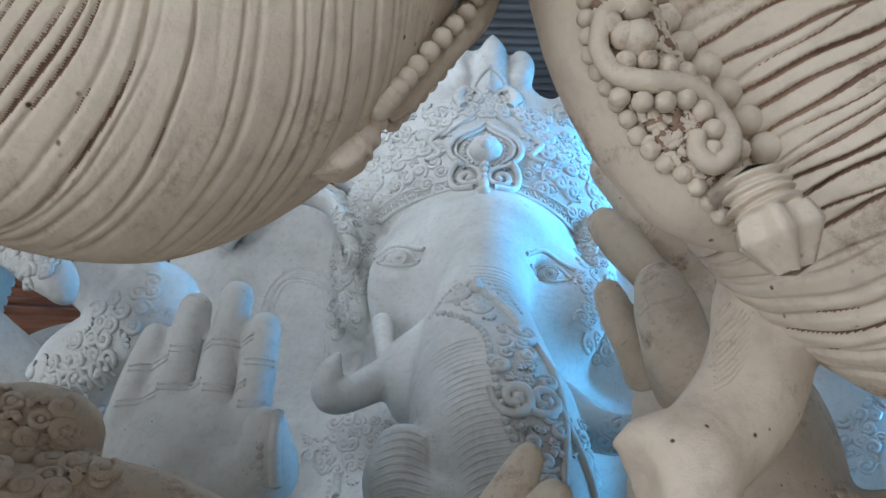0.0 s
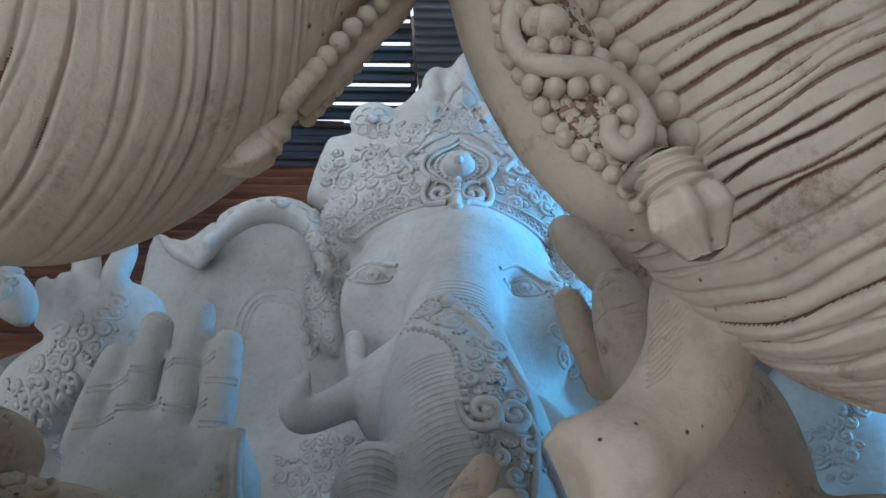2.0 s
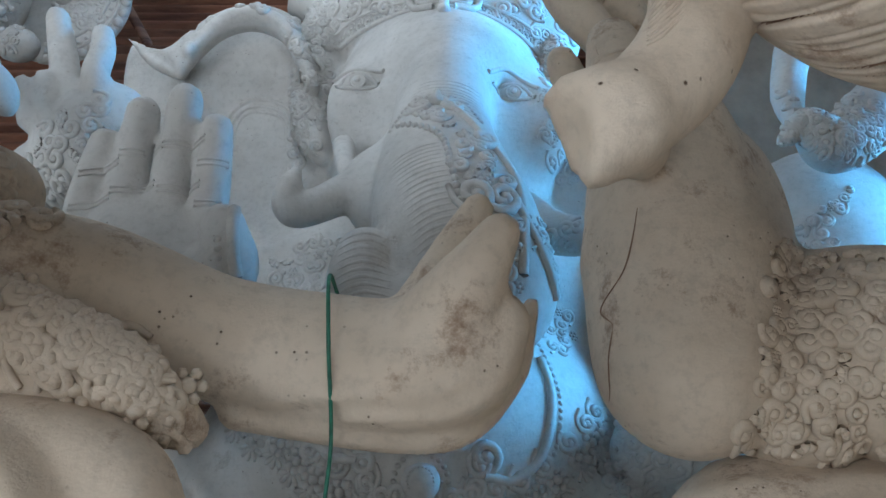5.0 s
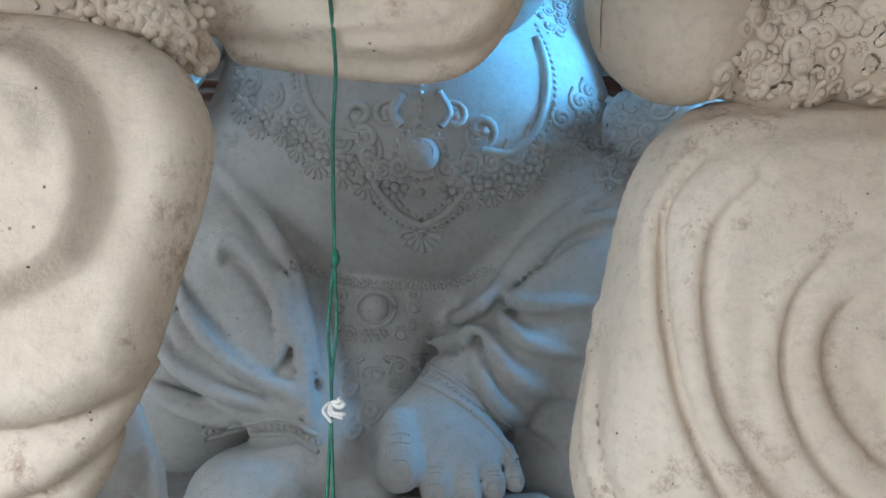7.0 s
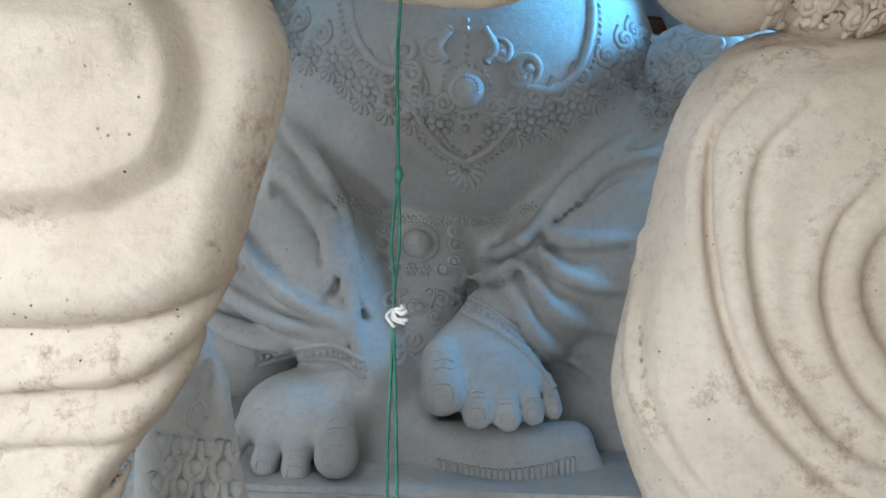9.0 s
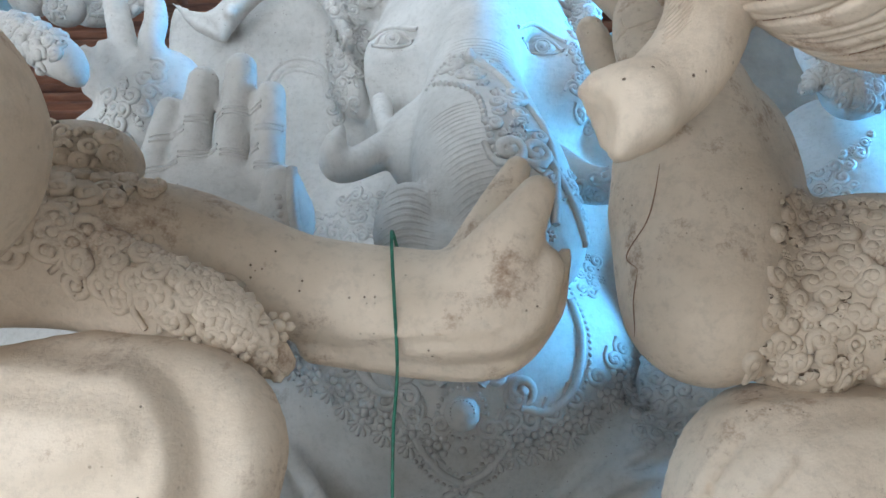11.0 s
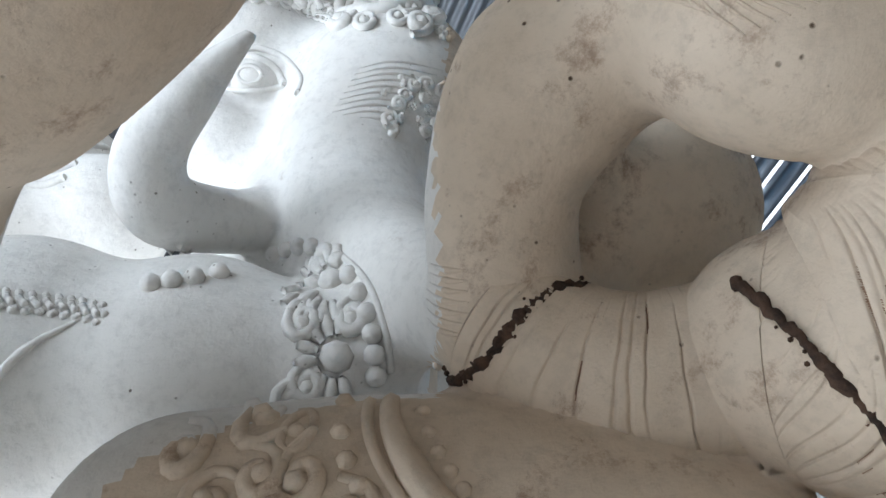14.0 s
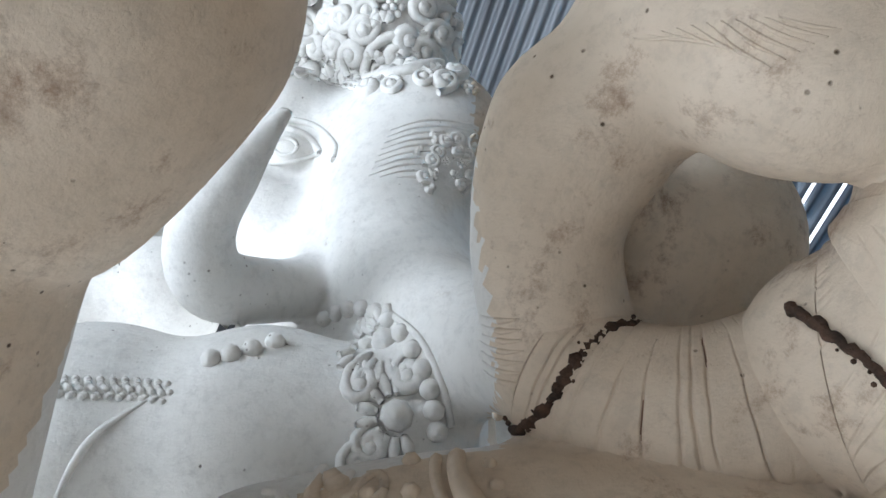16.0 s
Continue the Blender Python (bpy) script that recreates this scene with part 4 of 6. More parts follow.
def left_statue():
    c = Clay((-2.3, -0.9, 0.0), (0.4, 2.5, 4.7), 0.015)
    # forearm and upturned hand
    c.tube([(-1.35, 1.55, 1.75), (-0.719, 1.900, 1.782), (-0.524, 2.020, 1.832), (-0.292, 2.100, 1.767), (-0.089, 2.130, 1.740), (0.083, 2.120, 1.725)],
           [0.2, 0.14, 0.115, 0.108, 0.112, 0.11], k=0.05, n=26)
    c.tube([(-0.149, 2.080, 1.699), (0.028, 2.070, 1.685), (0.137, 2.060, 1.705), (0.192, 2.050, 1.781)], [0.06, 0.08, 0.08, 0.055], k=0.03)
    c.tube([(-0.247, 2.140, 1.654), (0.004, 2.130, 1.630), (0.127, 2.120, 1.640), (0.207, 2.120, 1.731), (0.255, 2.120, 1.837)], [0.04, 0.05, 0.05, 0.045, 0.015], k=0.012)
    c.tube([(0.094, 2.050, 1.781), (0.142, 2.000, 1.833), (0.193, 1.980, 1.916)], [0.075, 0.06, 0.035], k=0.03)
    c.tube([(0.072, 2.150, 1.823), (0.117, 2.140, 1.931), (0.162, 2.120, 2.026)], [0.07, 0.05, 0.03], k=0.03)
    # creases along the hand
    front = Patch(c, (0, 1.6, 0), (1, 0, 0), (0, 0, 1), 0.15, 1.0)
    for ab in ([(-0.133, 1.681), (-0.009, 1.667), (0.103, 1.675), (0.176, 1.738), (0.204, 1.814)], [(-0.238, 1.638), (-0.072, 1.633), (0.093, 1.633), (0.165, 1.680), (0.214, 1.766)]):
        p = front.land(catmull(ab, 30))
        if len(p) > 6:
            c.tube(p, [0.004, 0.011, 0.012, 0.011, 0.006], k=0.012, cut=True, n=len(p))
    # hip and shin behind the draped knee
    c.tube([(-1.7, 1.75, 1.2), (-1.2, 2.05, 1.3), (-0.8, 2.1, 1.3)], [0.35, 0.26, 0.2], k=0.06)
    c.tube([(-0.9, 2.1, 1.2), (-0.83, 2.1, 0.8), (-0.73, 2.1, 0.4), (-0.7, 2.1, 0.0)], [0.2, 0.17, 0.16, 0.18], k=0.08)
    # knee under overlapping sheets of cloth
    knee = Clay((-1.35, 1.5, 0.35), (-0.15, 2.35, 1.85), 0.0095)
    knee.layer([(-0.831, 1.592), (-0.623, 1.633), (-0.540, 1.635), (-0.398, 1.616), (-0.298, 1.566), (-0.252, 1.500), (-0.236, 1.433), (-0.250, 1.343), (-0.278, 1.253), (-0.309, 1.147), (-0.329, 1.094), (-0.356, 1.068), (-0.421, 1.032), (-0.481, 1.016), (-0.567, 1.004), (-0.739, 1.000), (-0.868, 1.037)],
               1.93, 0.085, 0.07, 2.25, (0.0, 0.0), [([(-0.878, 1.149), (-0.543, 1.175), (-0.468, 1.196), (-0.393, 1.235), (-0.364, 1.277), (-0.344, 1.337), (-0.344, 1.417), (-0.371, 1.496), (-0.434, 1.566), (-0.531, 1.590), (-0.857, 1.576)], 0.045, 0.06),
               ([(-0.842, 1.318), (-0.551, 1.361), (-0.495, 1.380), (-0.431, 1.388), (-0.414, 1.442), (-0.444, 1.496), (-0.515, 1.511), (-0.833, 1.512)], 0.016, 0.05)])
    for edge, y0 in (([(-0.838, 1.104), (-0.489, 1.123), (-0.334, 1.115), (-0.348, 1.064), (-0.374, 1.016), (-0.414, 0.968), (-0.468, 0.924), (-0.521, 0.903), (-0.582, 0.895), (-0.847, 0.898)], 1.965),
                     ([(-0.861, 0.969), (-0.459, 0.981), (-0.387, 1.026), (-0.401, 0.955), (-0.425, 0.906), (-0.453, 0.864), (-0.498, 0.814), (-0.544, 0.795), (-0.598, 0.791), (-0.869, 0.794)], 1.995),
                     ([(-0.991, 0.807), (-0.557, 0.815), (-0.447, 0.902), (-0.459, 0.845), (-0.495, 0.807), (-0.550, 0.739), (-0.585, 0.685), (-0.650, 0.634), (-0.708, 0.618), (-0.905, 0.594)], 1.995),
                     ([(-1.017, 0.662), (-0.620, 0.691), (-0.529, 0.791), (-0.545, 0.703), (-0.583, 0.633), (-0.634, 0.572), (-0.725, 0.529), (-0.926, 0.503)], 2.015)):
        knee.layer(edge, y0, 0.045, 0.035, 2.25, (0.0, 0.2), k=0.006)
    c.graft(knee)
    # bangle of flowers on the wrist, curly cuff above it
    bang = [(-0.837, 1.880, 1.808), (-0.632, 1.880, 1.759), (-0.471, 1.900, 1.708), (-0.351, 1.950, 1.653), (-0.293, 2.020, 1.599)]
    c.tube(bang, [0.065, 0.06, 0.055, 0.05, 0.035], k=0.02)
    c.tube([np.add(q, (0.0, 0.05, -0.06)) for q in bang[:-1]], [0.06, 0.06, 0.06, 0.035], k=0.03)
    c.ball((-0.740, 1.980, 1.961), (0.16, 0.12, 0.1), (0, -15, 0), k=0.03)
    # body and shoulder behind
    c.ball((-1.95, 1.75, 1.55), (0.3, 0.4, 0.7), k=0.1)
    c.ball((-1.9, 1.85, 0.5), (0.36, 0.5, 0.5), k=0.1)
    c.tube([(-1.95, 1.7, 2.0), (-1.75, 1.2, 2.35), (-1.3, 0.75, 2.45)], [0.3, 0.26, 0.22], k=0.08)
    c.ball((-1.138, 0.581, 2.528), (0.255, 0.255, 0.255), k=0.05)
    c.ball((-1.220, 0.303, 2.550), (0.25, 0.27, 0.25), k=0.07)
    c.tube([(-1.138, 0.581, 2.528), (-0.968, 0.757, 2.496), (-1.013, 0.863, 2.395)], [0.2, 0.12, 0.1], k=0.05)
    # arm shell with its jewelled rim, close by
    c.tube([(-0.995, 0.638, 2.105), (-0.911, 0.817, 2.105), (-0.808, 1.013, 2.069), (-0.719, 1.161, 1.979), (-0.694, 1.258, 1.870), (-0.530, 1.287, 1.696)],
           [0.2, 0.21, 0.21, 0.19, 0.17, 0.17], k=0.06, n=30)
    c.tube([(-0.732, 1.234, 1.849), (-0.75, 1.45, 1.75), (-1.1, 1.6, 1.7)], [0.17, 0.16, 0.17], k=0.06)
    # head
    c.ball((-1.053, 0.761, 3.611), (0.33, 0.33, 0.36), k=0.08)
    c.ball((-0.812, 0.837, 3.486), (0.21, 0.21, 0.21), k=0.1)
    c.ball((-1.086, 0.472, 3.353), (0.14, 0.14, 0.15), k=0.06)
    c.ball((-0.913, 0.438, 3.621), (0.16, 0.16, 0.12), k=0.06)
    c.ball((-0.877, 0.488, 3.346), (0.09, 0.09, 0.06), k=0.03, cut=True)
    c.ball((-0.917, 0.485, 3.427), 0.062, k=0.01)
    c.ball((-0.802, 0.454, 4.186), (0.45, 0.45, 0.27), k=0.05)
    c.ball((-0.689, 0.703, 3.957), (0.22, 0.22, 0.2), k=0.05)
    c.ball((-1.423, 0.051, 3.328), (0.24, 0.24, 0.3), k=0.1)
    c.ball((-1.334, 0.254, 3.189), (0.2, 0.16, 0.12), k=0.08)
    c.tube([(-1.5, 0.8, 2.2), (-1.125, 0.785, 3.574)], [0.35, 0.3], k=0.1)
    # snout leaving the face
    c.tube([(-0.836, 0.814, 3.350), (-0.924, 0.765, 3.057), (-0.884, 0.824, 2.777), (-0.776, 0.888, 2.526), (-0.681, 0.914, 2.392)], [0.22, 0.19, 0.13, 0.1, 0.09], k=0.1)
    c.ball((-1.012, 0.639, 3.003), (0.1, 0.1, 0.1), k=0.06)
    # tusk
    c.tube([(-0.985, 0.617, 2.927), (-0.981, 0.533, 2.857), (-0.931, 0.415, 2.761), (-0.833, 0.373, 2.759), (-0.704, 0.407, 2.778), (-0.573, 0.470, 2.799)],
           [0.07, 0.066, 0.072, 0.064, 0.05, 0.014], k=0.01, n=30)
    # coil: down the near side, along the bottom, up the far side, back over the top
    c.tube([(-0.238, 0.909, 2.411), (-0.350, 0.853, 2.436), (-0.489, 0.857, 2.427), (-0.594, 0.902, 2.379), (-0.642, 0.940, 2.331)], [0.1, 0.125, 0.105, 0.105, 0.105], k=0.03)
    c.ball((-0.536, 1.172, 2.621), (0.19, 0.19, 0.19), k=0.04)
    c.tube([(-0.422, 0.926, 2.520), (-0.526, 1.073, 2.532), (-0.641, 1.045, 2.422)], [0.06, 0.08, 0.06], k=0.05)
    c.tube([(-0.218, 0.893, 2.474), (-0.175, 0.938, 2.376), (-0.164, 0.980, 2.290), (-0.138, 1.036, 2.259), (-0.071, 1.108, 2.285), (0.044, 1.149, 2.345)], [0.1, 0.125, 0.13, 0.125, 0.12, 0.12], k=0.03)
    # rounded elbow of the raised arm close overhead
    c.tube([(-0.315, 0.250, 2.341), (-0.434, 0.204, 2.299), (-0.601, 0.103, 2.246), (-1.45, 0.1, 1.9)], [0.235, 0.215, 0.22, 0.22], k=0.05)
    left_trunk(c)
    left_relief(c, front, bang)

    def head(v, m):
        """Head and shoulder are a paler casting than the coil and arms."""
        away = np.linalg.norm(v - np.array((0.1, 0.6, 1.4)), axis=1)
        side = (v - np.array((-0.602, 0.910, 2.563))) @ np.array(((0.358, 0.931, -0.065), (0.820, -0.281, 0.499))[0])
        return np.where((m == 0) & (away > 1.17) & (side < -0.08) & (v[:, 2] > 2.05), 2, m)
    ob = c.mesh("elephant_statue", [CREAM, GAP, PALE, DIRT_SHADE], head)
    return tagged(ob, "cream plaster elephant-headed statue, coiled trunk with open joints, unpainted", "statue")


def left_trunk(c):
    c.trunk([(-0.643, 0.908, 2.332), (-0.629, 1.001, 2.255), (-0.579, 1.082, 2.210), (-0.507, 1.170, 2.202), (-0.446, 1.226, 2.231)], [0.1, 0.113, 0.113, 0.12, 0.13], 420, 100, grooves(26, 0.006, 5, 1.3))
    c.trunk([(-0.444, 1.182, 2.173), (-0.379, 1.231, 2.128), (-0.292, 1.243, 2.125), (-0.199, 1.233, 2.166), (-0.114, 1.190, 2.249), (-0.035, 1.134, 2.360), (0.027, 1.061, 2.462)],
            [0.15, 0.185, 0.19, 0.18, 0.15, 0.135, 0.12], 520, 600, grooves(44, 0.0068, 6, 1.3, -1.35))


def crack(c, pt, ab, r, seed):
    """An open joint: a ragged dark gap with crumbled edges."""
    rng = random.Random(seed)
    q = catmull(ab, 70)
    q = q + np.array([(rng.uniform(-1, 1), rng.uniform(-1, 1)) for _ in q]) * r * 0.28
    p = max(pt.runs(q, 0.75 * r), key=len, default=[])  # the longest stretch
    if len(p) > 5:
        rr = [r * rng.uniform(0.55, 1.1) for _ in range(40)]
        c.sweep(p, rr, nv=7, smooth=False, mat=1)
    for k in range(0, len(p), 2):
        c.bead(p[k] + np.array([rng.uniform(-1, 1) * r * 1.2 for _ in range(3)]), r * rng.uniform(0.2, 0.45), pt.n, 0.7, (6, 4), 1)


def left_relief(c, front, bang):
    # seen from beneath: face, coil and shoulder
    pt = Patch(c, (-0.527, 0.807, 2.400), (0.358, 0.931, -0.065), (0.820, -0.281, 0.499), 0.55, 2.6)
    crack(c, pt, [(-0.006, -0.252), (0.036, -0.199), (0.074, -0.143), (0.117, -0.108), (0.173, -0.105)], 0.0105, 1)
    side = Patch(c, (-0.478, 1.114, 2.184), (0.735, 0.672, -0.095), (0.515, -0.462, 0.722), 0.45, 1.5)
    crack(c, side, [(0.022, 0.062), (0.048, 0.007), (0.067, -0.044), (0.093, -0.101), (0.112, -0.165), (0.134, -0.214)], 0.008, 2)
    # chin folds on the coil
    for k in range(7):
        pt.line([np.array((-0.042, -0.086)) + (0.001 * k, -0.0135 * k), np.array((-0.017, -0.092)) + (0.001 * k, -0.0135 * k), np.array((0.011, -0.089)) + (0.001 * k, -0.0135 * k)], [0.001, 0.005, 0.001], 0.0)
    # fine lines on the upper bend
    for k in range(11):
        a, b = np.array((0.137, 0.225)), np.array((0.239, 0.203))
        q = a + (b - a) * k / 10
        pt.line([q, q + np.array((0.02, -0.012 - 0.004 * (5 - abs(5 - k)))), q + np.array((0.045, -0.02 - 0.007 * (5 - abs(5 - k))))], [0.0006, 0.0022, 0.0006], 0.0)
    face = Patch(c, (-0.527, 0.807, 2.400), (0.358, 0.931, -0.065), (0.820, -0.281, 0.499), -0.62, 2.4)
    mid = Patch(c, (-0.527, 0.807, 2.400), (0.358, 0.931, -0.065), (0.820, -0.281, 0.499), -0.02, 1.2)
    # brow lines and jewel at the trunk root
    for k in range(13):
        a = np.array((-0.197, 0.299)) + (-0.006 * k, -0.016 * k)
        face.line([a + (-0.02, -0.015), a + (0.06, 0.01), a + (0.17 - 0.006 * k, 0.006)], [0.001, 0.006, 0.001], 0.0)
    jx = (-0.088, 0.200)
    face.filigree(lambda a, b: abs(a - jx[0]) < 0.07 and abs(b - jx[1]) < 0.06, (jx[0] - 0.07, jx[0] + 0.07, jx[1] - 0.06, jx[1] + 0.06), 0.034, 7, 0.008)
    # eye
    ex, ey = (-0.509, 0.287)
    face.line([(ex - 0.1, ey - 0.03), (ex - 0.04, ey + 0.045), (ex + 0.04, ey + 0.035), (ex + 0.09, ey - 0.02)], 0.011)
    face.line([(ex - 0.1, ey - 0.03), (ex, ey - 0.04), (ex + 0.09, ey - 0.02)], 0.008)
    face.line([(ex - 0.13, ey - 0.05), (ex - 0.06, ey + 0.075), (ex + 0.05, ey + 0.07), (ex + 0.14, ey - 0.01), (ex + 0.15, ey - 0.06)], 0.009)
    face.ring((ex, ey), 0.03, 0.022, 0.006)
    # crown: scalloped band and leafwork
    band = [(-0.690, 0.463), (-0.579, 0.502), (-0.451, 0.513), (-0.356, 0.486), (-0.286, 0.428)]
    for k in (0.0, 0.04, 0.08):
        for q in catmull(band, 15):
            face.ring((q[0], q[1] + k), 0.018, 0.022, 0.006, 10)
    face.line(band, 0.01, 0.0, 24)
    face.filigree(lambda a, b: True, ((-0.921, 0.667)[0], (0.060, 0.667)[0], (-0.639, 0.575)[1], (-0.639, 0.833)[1]), 0.078, 17, 0.02, None, 0.012)
    face.filigree(lambda a, b: True, ((-0.273, 0.667)[0], (0.077, 0.667)[0], (-0.625, 0.424)[1], (-0.639, 0.584)[1]), 0.064, 18, 0.016, None, 0.01)
    kx = (-0.210, 0.546)
    face.ring(kx, 0.12, 0.09, 0.018, 26, 0.01)
    face.flower(kx, 0.075, 8, 0.015)
    # hair by the temple
    for k in range(12):
        a = np.array((-0.705, 0.390)) + (-0.017 * k, -0.035 * k)
        face.line([a, a + (-0.05, -0.02), a + (-0.1, -0.015)], 0.01)
    # ear and neck beads
    for k in range(26):
        q = np.array((-0.973, -0.150)) + ((-0.543, -0.188)[0] - (-0.973, -0.150)[0]) * np.array((k / 25, 0)) + (0, -0.0022 * k)
        mid.flower(q, 0.02, 5)
    # shoulder rim: shells and pearls
    rim = [(-0.475, -0.158), (-0.373, -0.138), (-0.292, -0.107), (-0.225, -0.106), (-0.161, -0.143), (-0.123, -0.205), (-0.110, -0.280)]
    mid.beads(rim, 0.018, 0.03, 0.9, (9, 7), 0.006)
    mid.line([(a + 0.022, b + 0.004) for a, b in rim[3:]], 0.007, 0.0, 24)
    for q, s in (((-0.199, -0.150), 0.05), ((-0.172, -0.252), 0.055), ((-0.234, -0.159), 0.035)):
        mid.dot([q], s * 0.5, 0.008, 0.7)
        for k in range(9):
            a = radians(90 + 25 * k)
            mid.line([np.array(q) + s * 0.55 * np.array((math.cos(a), math.sin(a))), np.array(q) + s * 1.15 * np.array((math.cos(a), math.sin(a)))], [0.006, 0.012, 0.008], 0.006)
    for q in (((-0.230, -0.203)), ((-0.154, -0.194)), ((-0.212, -0.292)), ((-0.234, -0.318)), ((-0.252, -0.354))):
        mid.scroll(q, 0.028, 120, 1, 0.011, 1.4, 0.006)
    mid.line([(-0.696, -0.393), (-0.638, -0.268), (-0.561, -0.210)], [0.002, 0.008, 0.002])
    # jewelled rim of the arm shell
    arm = Patch(c, (-0.557, 1.002, 2.256), (0.603, 0.793, -0.085), (0.643, -0.419, 0.641), 0.4, 1.2)
    edge = [(-0.245, -0.023), (-0.221, -0.077), (-0.176, -0.142), (-0.118, -0.205), (-0.050, -0.263), (0.009, -0.307)]
    arm.line([(a - 0.03, b) for a, b in edge], [0.012, 0.02, 0.02, 0.02, 0.014], 0.0, 40)
    arm.beads([(a + 0.006, b) for a, b in edge], 0.0095, 0.021, 0.9, (8, 6))
    arm.line([(a - 0.05, b - 0.01) for a, b in edge], 0.008, 0.0, 40)
    ring = [(a - 0.075, b - 0.02) for a, b in edge]
    arm.beads(ring, 0.013, 0.027, 0.8)
    arm.filigree(lambda a, b: a < np.interp(-b, [-e[1] for e in edge], [e[0] for e in edge]) - 0.1, ((-0.474, -0.100)[0], (-0.166, -0.100)[0], (-0.116, -0.351)[1], (-0.116, -0.025)[1]), 0.058, 61, 0.011)
    near = Patch(c, (-0.166, 1.321, 2.010), (0.944, 0.325, -0.061), (0.230, -0.514, 0.826), 0.4, 1.2)
    near.dot([(-0.398, -0.059)], 0.034, 0, 0.7, (12, 8))
    near.line([(-0.486, -0.084), (-0.455, -0.112), (-0.394, -0.111), (-0.360, -0.080), (-0.373, -0.037), (-0.405, -0.021)], [0.012, 0.02, 0.02, 0.014], 0.0, 30)
    near.beads([(-0.480, -0.072), (-0.436, -0.094), (-0.387, -0.093)], 0.011, 0.025)
    # wavy carved locks below
    o, ex, ey = np.array((-0.493, -0.125)), np.array((-0.430, -0.125)), np.array((-0.493, -0.188))
    ex, ey = ex - o, ey - o
    for k in range(9):
        near.line([o + ex * (0.55 * i - 0.3 + 0.1 * k) + ey * (0.34 * k - 0.1 + 0.13 * math.sin(2.1 * i + 0.8 * k) + 0.12 * i) for i in range(8)], [0.006, 0.013, 0.014, 0.013, 0.004], 0.0, 40)
    near.flower((-0.304, -0.238), 0.045, 9)
    # pearls down the end of the trunk, and the carved tassel
    bd = Patch(c, (0.099, 1.321, 1.973), (0.999, 0.027, 0.042), (-0.020, -0.543, 0.839), 0.4, 1.0)
    string = [(-0.026, 0.283), (-0.049, 0.218), (-0.072, 0.194), (-0.096, 0.164), (-0.114, 0.137), (-0.129, 0.126)]
    end = [(0.061, 1.222, 2.273), (0.045, 1.231, 2.214), (0.019, 1.225, 2.162), (-0.007, 1.232, 2.123), (-0.026, 1.239, 2.097), (-0.039, 1.247, 2.084)]
    out = [(0.078, 1.262, 2.320), (0.059, 1.274, 2.259), (0.036, 1.270, 2.206), (0.013, 1.278, 2.168), (-0.011, 1.288, 2.138), (-0.034, 1.302, 2.117)]
    for row, r, n in ((end, 0.0105, 13), (out, 0.009, 14)):
        for k, q in enumerate(catmull(row, n)):
            c.bead(q, r * (0.85 + 0.35 * k / n), (0, -1, 0), 1.0, (10, 8))
    c.sweep([np.add(q, (0.0, 0.03, 0.02)) for q in end], [0.02, 0.02, 0.018, 0.012], 20, 10)
    c.sweep([(-0.038, 1.258, 2.087), (-0.055, 1.270, 2.069), (-0.068, 1.272, 2.053), (-0.081, 1.272, 2.039), (-0.101, 1.272, 2.028)], [0.008, 0.017, 0.022, 0.02, 0.006], 40, 24,
            lambda u, a: 0.0025 * np.sin(5 * a) * (u > 0.4) + 0.002 * np.sin(40 * u) * (u < 0.45))
    # wrist bangle and curly cuff
    rng = random.Random(71)
    for q in catmull(bang, 36)[:-2]:
        for k in range(4):
            p = q + np.array((rng.uniform(-0.02, 0.02), -0.045 + 0.012 * abs(k - 1.5), 0.03 * (k - 1.5)))
            if rng.random() < 0.2:
                c.bead(p, 0.016, (0, -1, 0.2), 0.8, (7, 5))
                for j in range(6):
                    a = j * math.pi / 3
                    c.bead(p + np.array((0.022 * math.cos(a), 0.004, 0.022 * math.sin(a))), 0.011, (0, -1, 0), 0.8, (6, 4))
            else:
                front.scroll((p[0], p[2]), rng.uniform(0.018, 0.027), rng.uniform(0, 360), rng.choice((-1, 1)), 0.0092, 1.2, 0.003)
    for k in range(40):
        q = catmull(bang, 46)[k]
        c.bead(q + np.array((0.0, -0.036, 0.05)), 0.0118, (0, -1, 0), 0.9, (8, 6))
        c.bead(q + np.array((0.012, -0.048, 0.026)), 0.0105, (0, -1, 0), 0.9, (8, 6))
    bx, bz = (-0.669, 1.918)
    front.filigree(lambda a, b: math.hypot((a - bx) / 0.16, (b - bz) / 0.11) < 1, (bx - 0.17, bx + 0.17, bz - 0.12, bz + 0.12), 0.034, 72, 0.0105, None, 0.004)


left_statue()


